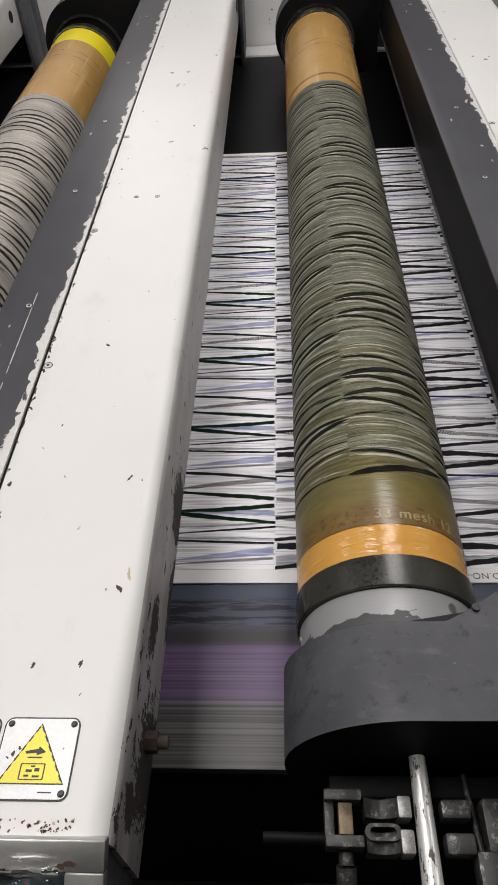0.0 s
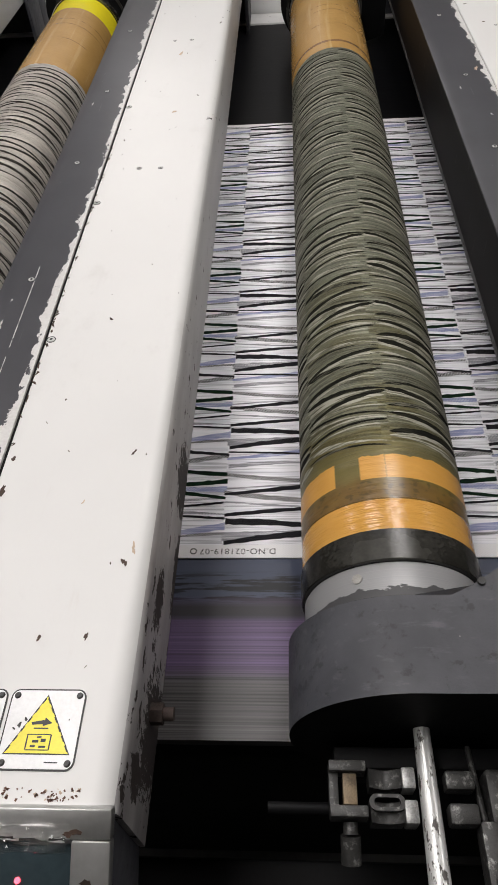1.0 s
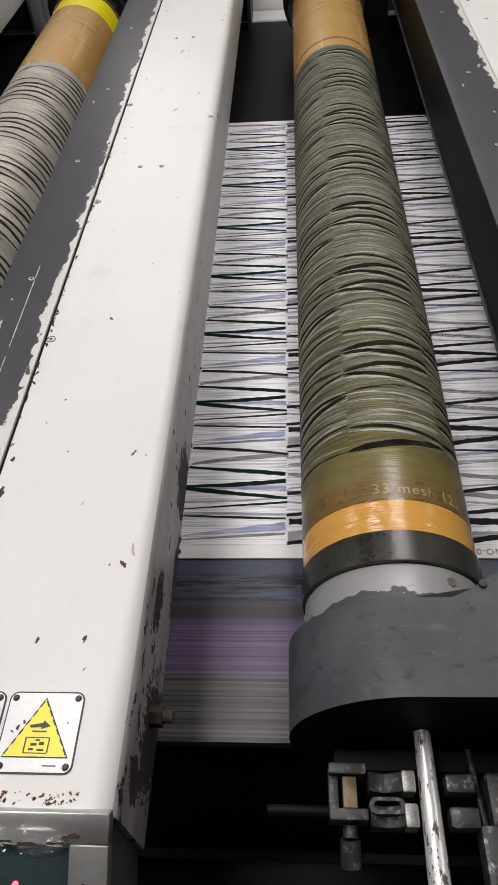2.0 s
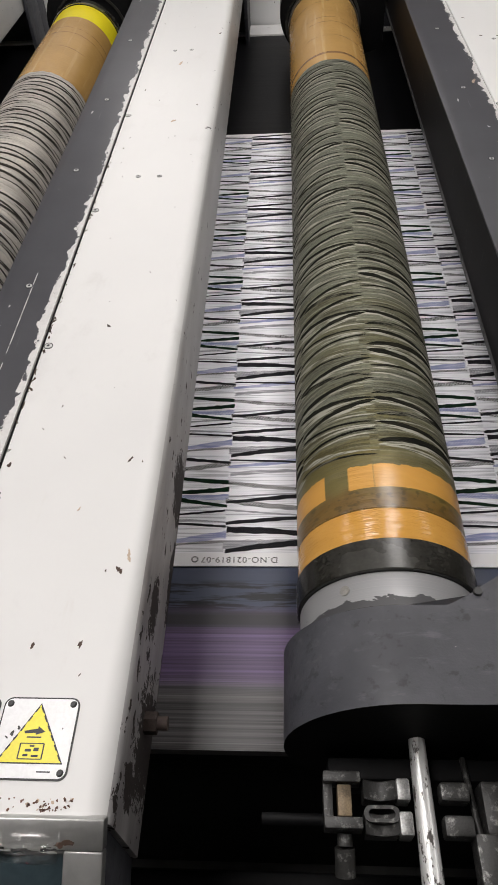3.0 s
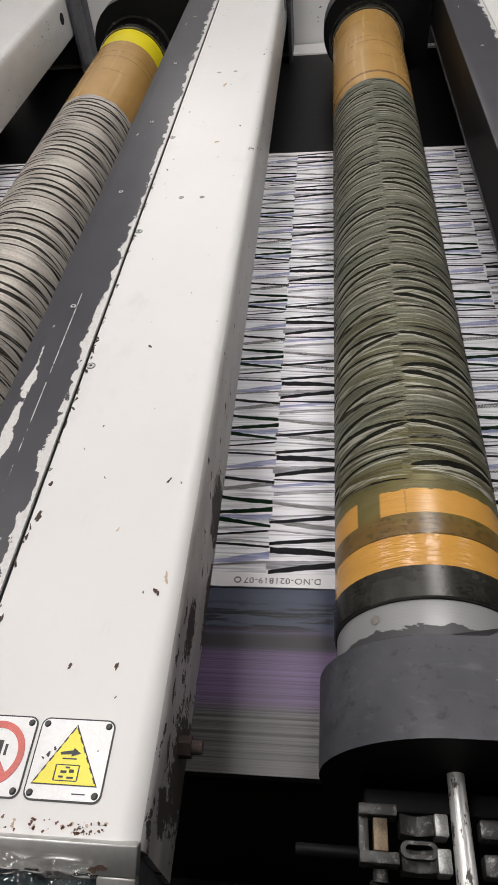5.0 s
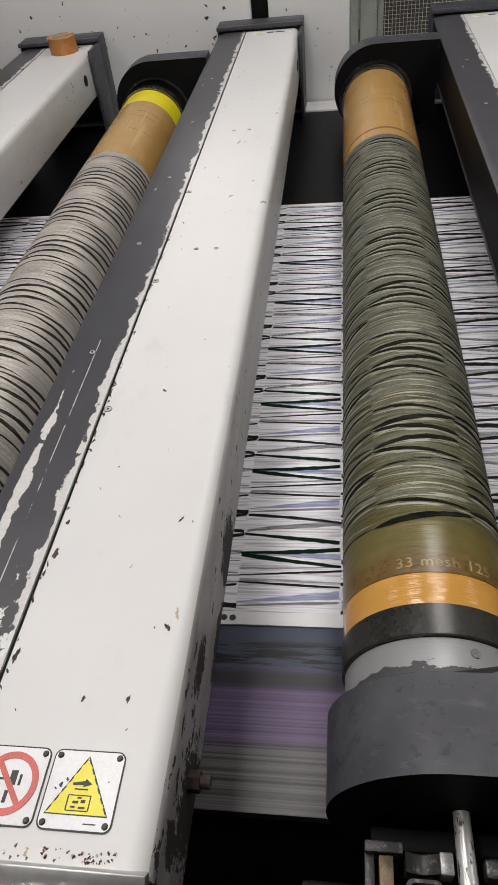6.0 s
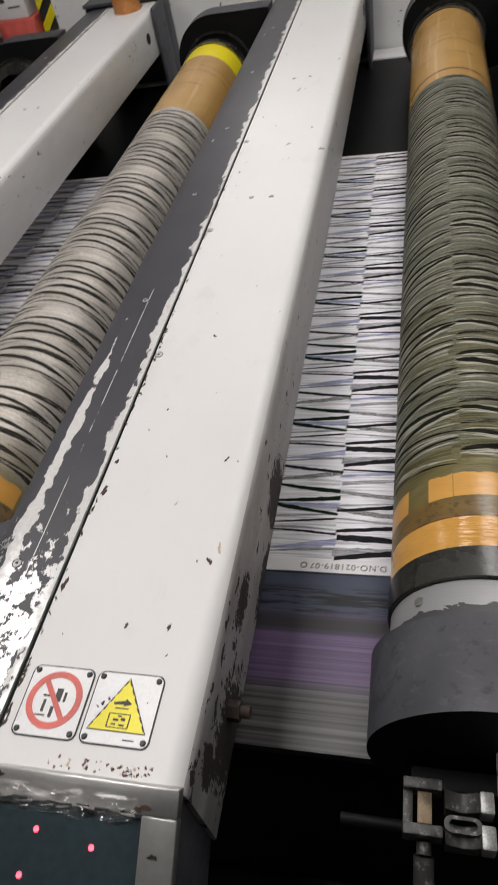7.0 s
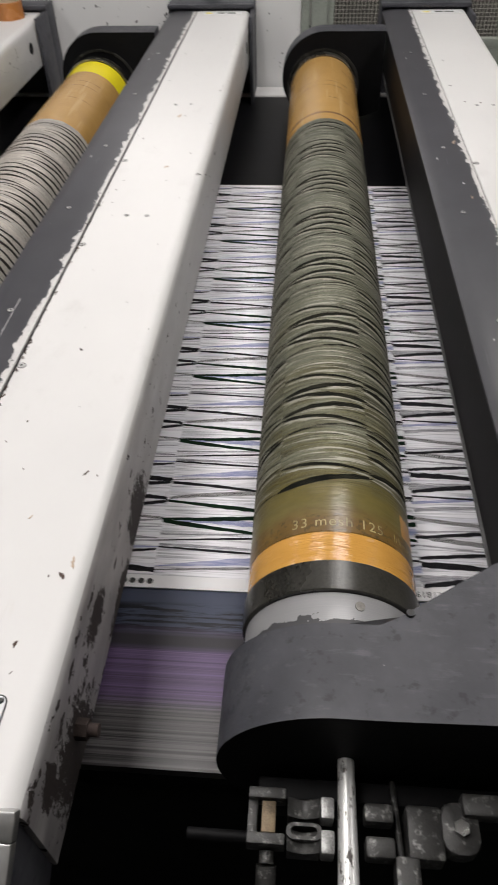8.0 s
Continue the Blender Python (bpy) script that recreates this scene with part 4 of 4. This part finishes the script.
screen_main = rotary_screen(M_SCREEN, "olive lacquered nickel screen with dark strokes and brown tape", 1.80)
screen_left = rotary_screen(M_SCREEN_GREY, "grey nickel screen with dark strokes and yellow tape", 1.755)
M_OPEN = {
    "k": stroke_material("open_mesh", (0.006, 0.006, 0.005), (0.050, 0.048, 0.032), 0.35, 420.0, 0.04),
    "h": stroke_material("part_open_mesh", (0.008, 0.008, 0.006), (0.15, 0.145, 0.11), 0.85, 330.0, 0.03),
    "pale": stroke_material("pale_wash_and_highlight", (0.38, 0.37, 0.31), (0.14, 0.137, 0.10), 1.0, 330.0, 0.0, 0.3),
    "left": stroke_material("left_open_mesh", (0.010, 0.008, 0.007), (0.24, 0.225, 0.20), 0.35, 380.0, 0.15),
}


def round_screen(u, v, lift):
    ang = (math.pi * SCREEN_R - u) / SCREEN_R
    r = SCREEN_R + 0.0002 + lift * 0.5
    return (r * math.sin(ang), v, r * math.cos(ang))


# The shifted pale strokes are highlights along the dark ones, drawn in as colour.
for kinds, key, aside, wide in (("kg", "pale", -0.0062, 0.75), ("bl", "pale", 0.0, 0.6), ("h", "h", 0.0, 0.9), ("kg", "k", 0.0, 0.95)):
    tagged(part("mesh_stroke", strokes(kinds, round_screen, 0.0, GIRTH, 0.030, 1.262, shift=aside, wide=wide, stretch=0.002, lower=0.00015 if key == "pale" else 0.0), M_OPEN[key], screen_main), kind="stuff")
tagged(part("mesh_stroke", strokes("kgh", round_screen, 0.0, GIRTH, 0.02, 1.252, 4.0, 0.03, 0.9, 0.03), M_OPEN["left"], screen_left), kind="stuff")
part("ring_lip", tube([(1.802, 0.1035), (1.802, 0.1058), (1.808, 0.1058), (1.808, 0.1035)], 96), M_STEEL, screen_main, "bright steel lip")
part("ring_lip", tube([(1.757, 0.1035), (1.757, 0.1062), (1.767, 0.1062), (1.767, 0.1035)], 96), M_STEEL, screen_left, "bright steel lip")
letters = writing("33 mesh 125", 0.0195)
word = bmesh.new()
for i in range(7):
    for j in range(2):
        box(0.074 + 0.0085 * i + 0.0032 * j, 0.0752 + 0.0085 * i + 0.0032 * j, -0.0040, 0.0070 if i in (0, 1) and not j else 0.0020, 0, 0.0001, 0, word)
turn_at = -radians(360 * 8.0 / TURN_TIME)
for v in [*letters.verts, *word.verts]:
    ang = v.co.x / SCREEN_R + turn_at + radians(2)
    v.co = Vector(((SCREEN_R + 0.0004) * math.sin(ang), -0.033 + v.co.y, (SCREEN_R + 0.0004) * math.cos(ang)))
part("screen_print_bar", word, M_PRINT, screen_main, "worn unreadable word")
part("screen_print", letters, M_PRINT, screen_main, "pale printed lettering")


# ---- bearing heads ----
def head(y0, y1, radius, top, flare, mid=1.002):
    """Cast arm with a round end over the screen's axis; flare: how far its inner edge runs out towards the beam."""
    t = thing("bearing_head", "charcoal cast bearing head clasping the end of a screen", "bearing head", "bearing heads")
    rise = top - mid - radius
    outline = [(0.186, 0.93), (0.186, top)] + [(0.16 - 0.02 * i, top - rise * (0.5 - 0.5 * math.cos(math.pi * min(1.0, i / 7)))) for i in range(8)]
    for i in range(0, 45):
        a = radians(90 + 180 * i / 44)
        outline.append((radius * math.cos(a), mid + radius * math.sin(a)))
    outline.append((0.06, 0.89))
    bm = prism(outline, "y", y0, y1, 0.0035)
    for v in bm.verts:
        if v.co.x > 0.045 and v.co.y > (y0 + y1) / 2:
            v.co.y += (v.co.x - 0.045) * flare
    body = part("casting", bm, M_HEAD, t)
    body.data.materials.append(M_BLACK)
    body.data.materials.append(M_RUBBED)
    # Faces towards the operator go black: their shade is put into the colour.
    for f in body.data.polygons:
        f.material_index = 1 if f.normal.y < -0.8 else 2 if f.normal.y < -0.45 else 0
    seat = tube([(y1 - 0.004, 0.107), (y1 + 0.003, 0.107), (y1 + 0.003, 0.114), (y1 - 0.004, 0.114)] if y1 < 0 else [(y0 + 0.004, 0.107), (y0 - 0.003, 0.107), (y0 - 0.003, 0.114), (y0 + 0.004, 0.114)], 64)
    bmesh.ops.translate(seat, vec=(0, 0, 1.002), verts=seat.verts)
    part("bearing_seat", seat, M_RING, t, "dark bearing seat")
    return t


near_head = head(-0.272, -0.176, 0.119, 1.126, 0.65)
part("dowel", rod((0.070, -0.163, 1.120), (0.070, -0.163, 1.1262), 0.004, 12), M_INK, near_head)
far_head = head(1.842, 1.92, 0.130, 1.162, 0.0, 1.032)
left_far = copy_thing(far_head, pose(-STEP, 0, 0))
third = copy_thing(far_head, pose(-2 * STEP, 0, 0))
part("empty_socket", tube([(1.842, 0.075), (1.80, 0.075), (1.80, 0.104), (1.842, 0.104)], 64), M_RING, third, "empty dark socket").matrix_basis = pose(0, 0, 1.002)
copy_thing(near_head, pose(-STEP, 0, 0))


# ---- linkage before the near head ----
def clamp_linkage():
    t = thing("clamp_linkage", "greasy iron clamp linkage with a bright round rod", "linkage")
    z0, z1 = 1.012, 1.034
    yoke = bmesh.new()
    box(-0.082, -0.047, -0.313, -0.303, z0, z1, 0.0015, yoke)
    box(-0.082, -0.047, -0.352, -0.342, z0, z1, 0.0015, yoke)
    box(-0.082, -0.073, -0.343, -0.312, z0 - 0.006, z1 - 0.008, 0.001, yoke)
    part("yoke", yoke, M_CLAMP, t)
    part("pin", box(-0.069, -0.056, -0.341, -0.314, z0, z1 - 0.004, 0.001), M_BRASS, t, "stained brass pin")
    part("stem", joined(rod((-0.063, -0.352, 1.014), (-0.063, -0.362, 1.012), 0.007, 14), rod((-0.063, -0.362, 1.008), (-0.063, -0.383, 0.998), 0.0095, 14)), M_CLAMP, t)
    for ya, yb in ((-0.327, -0.310), (-0.356, -0.338)):
        sad = []
        for i in range(9):
            sad.append((-0.045 + 0.030 * i / 8, z1 - 0.009 * math.sin(math.pi * i / 8)))
        saddle = prism(sad + [(-0.015, z0 - 0.004), (-0.045, z0 - 0.004)], "y", ya, yb, 0.0012)
        part("saddle", saddle, M_CLAMP, t)
        part("jaw", box(-0.0145, -0.002, ya - 0.001, yb + 0.001, z0, z1 + 0.002, 0.002), M_JAW, t, "bright worn jaw")
        part("clamp_block", box(0.026, 0.053, ya, yb, z0, z1 - 0.002, 0.003), M_CLAMP, t)
    eye = bmesh.new()
    outer, inner = rounded(-0.046, -0.013, -0.3465, -0.3325, 0.0068), rounded(-0.0415, -0.0175, -0.3435, -0.3355, 0.0038)
    rings = [[eye.verts.new((px, py, pz)) for px, py in loop] for loop, pz in ((outer, z0), (outer, z1 + 0.001), (inner, z1 + 0.001), (inner, z0))]
    for A, B in zip(rings, rings[1:] + rings[:1]):
        for i in range(len(A)):
            eye.faces.new((A[i], A[(i + 1) % len(A)], B[(i + 1) % len(A)], B[i]))
    part("slotted_eye", eye, M_CLAMP, t, "iron eye with an oval slot")
    part("rod", rod((0.0105, -0.255, 1.028), (0.0105, -0.46, 1.022), 0.0078, 28, r2=0.0108), M_ROD, t, "bright scratched steel rod")
    part("thin_rod", rod((0.058, -0.28, 1.0), (0.060, -0.40, 1.03), 0.003, 10), M_CLAMP, t)
    part("lever", box(0.052, 0.074, -0.42, -0.352, 1.005, 1.03, 0.003), M_CLAMP, t)
    part("side_block", box(0.066, 0.10, -0.352, -0.305, 0.99, 1.02, 0.004), M_CLAMP, t)
    lug = part("lug", prism(rounded(0.098, 0.132, -0.346, -0.302, 0.012), "z", 1.0, 1.022, 0.002), M_CLAMP, t)
    part("lug_bolt", rod((0.115, -0.325, 1.02), (0.115, -0.325, 1.029), 0.0075, 6), M_STEEL, lug)
    part("lug_arm", box(0.118, 0.20, -0.315, -0.295, 1.012, 1.03, 0.003), M_CLAMP, t)
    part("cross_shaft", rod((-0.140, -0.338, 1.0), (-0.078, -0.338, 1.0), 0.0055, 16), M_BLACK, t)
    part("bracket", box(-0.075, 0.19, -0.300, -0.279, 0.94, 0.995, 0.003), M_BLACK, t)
    return t


clamp_linkage()

# ---- tape roll on the next beam ----
roll = thing("tape_roll", "roll of brown packing tape standing on the beam", "tape roll")
part("tape", ring_flat(0, 0, 0.036, 0.047, 0, 0.05, 48), M_TAPE, roll)
part("core", ring_flat(0, 0, 0.033, 0.0358, 0.001, 0.049, 48), M_CARD, roll, "cardboard core")
roll.matrix_basis = pose(-1.055, 2.045, TOP)


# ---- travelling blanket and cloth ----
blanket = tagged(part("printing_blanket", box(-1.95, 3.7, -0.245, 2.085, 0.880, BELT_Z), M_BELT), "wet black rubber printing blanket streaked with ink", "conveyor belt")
cloth = bmesh.new()
layer = cloth.loops.layers.uv.new("uv")
nx = 60
xs = [-1.9 + 5.5 * i / nx for i in range(nx + 1)]
rows_v = [[cloth.verts.new((x, y, z)) for x in xs] for y, z in ((0.0, BELT_Z + 0.0004), (0.0, 0.9), (1.338, 0.9), (1.338, BELT_Z + 0.0004))]
for a, b in zip(rows_v, rows_v[1:]):
    for i in range(nx):
        f = cloth.faces.new((a[i], a[i + 1], b[i + 1], b[i]))
        for loop in f.loops:
            loop[layer].uv = (loop.vert.co.x, loop.vert.co.y)
printed = tagged(part("printed_cloth", cloth, M_CLOTH), "white cloth printed with black zigzag strokes on the blanket", "fabric")
for kind in "lbhgk":
    tagged(part("print_stroke", strokes(kind, lambda u, v, lift: (u, v, 0.9 + lift), -1.85, 3.5, 0.024, 1.330), M_STROKES[kind], printed), kind="stuff")
for n in range(-3, 6):
    u0 = n * 0.64
    if -1.7 < u0 < 3.3:
        code = writing("D.NO-021819-07", 0.0135)
        bmesh.ops.transform(code, matrix=Matrix.Translation((u0 + 0.125, 0.0105, 0.9004)) @ Matrix.Rotation(math.pi, 4, "Z"), verts=code.verts)
        part("selvedge_print", code, M_INK, printed)
        part("selvedge_mark", ring_flat(u0 + 0.062, 0.0105, 0.0035, 0.005, 0.9, 0.9004, 20), M_INK, printed)
        for i, mm in enumerate((M_HEAD, M_PLATE, M_GREASE, M_CHIP_TAN, M_BRASS, M_DISPLAY, M_INK, M_INK, M_INK)):
            part("colour_mark", rod((u0 + 0.255 + 0.0125 * i, 0.0105, 0.8995), (u0 + 0.255 + 0.0125 * i, 0.0105, 0.9004), 0.0048, 14), mm, printed)


def motions():
    speed = 2 * math.pi * SCREEN_R / TURN_TIME
    times = [i * 0.1 for i in range(81)]
    for ob, x in ((screen_main, 0.0), (screen_left, -STEP)):
        walk(ob, [(t, pose(x, 0, 1.002, 0, 360 * t / TURN_TIME, 0)) for t in times])
    for ob in (printed, blanket):
        walk(ob, [(t, pose(-speed * t, 0, 0)) for t in (0.0, 2.0, 4.0, 6.0, 8.0)])


motions()
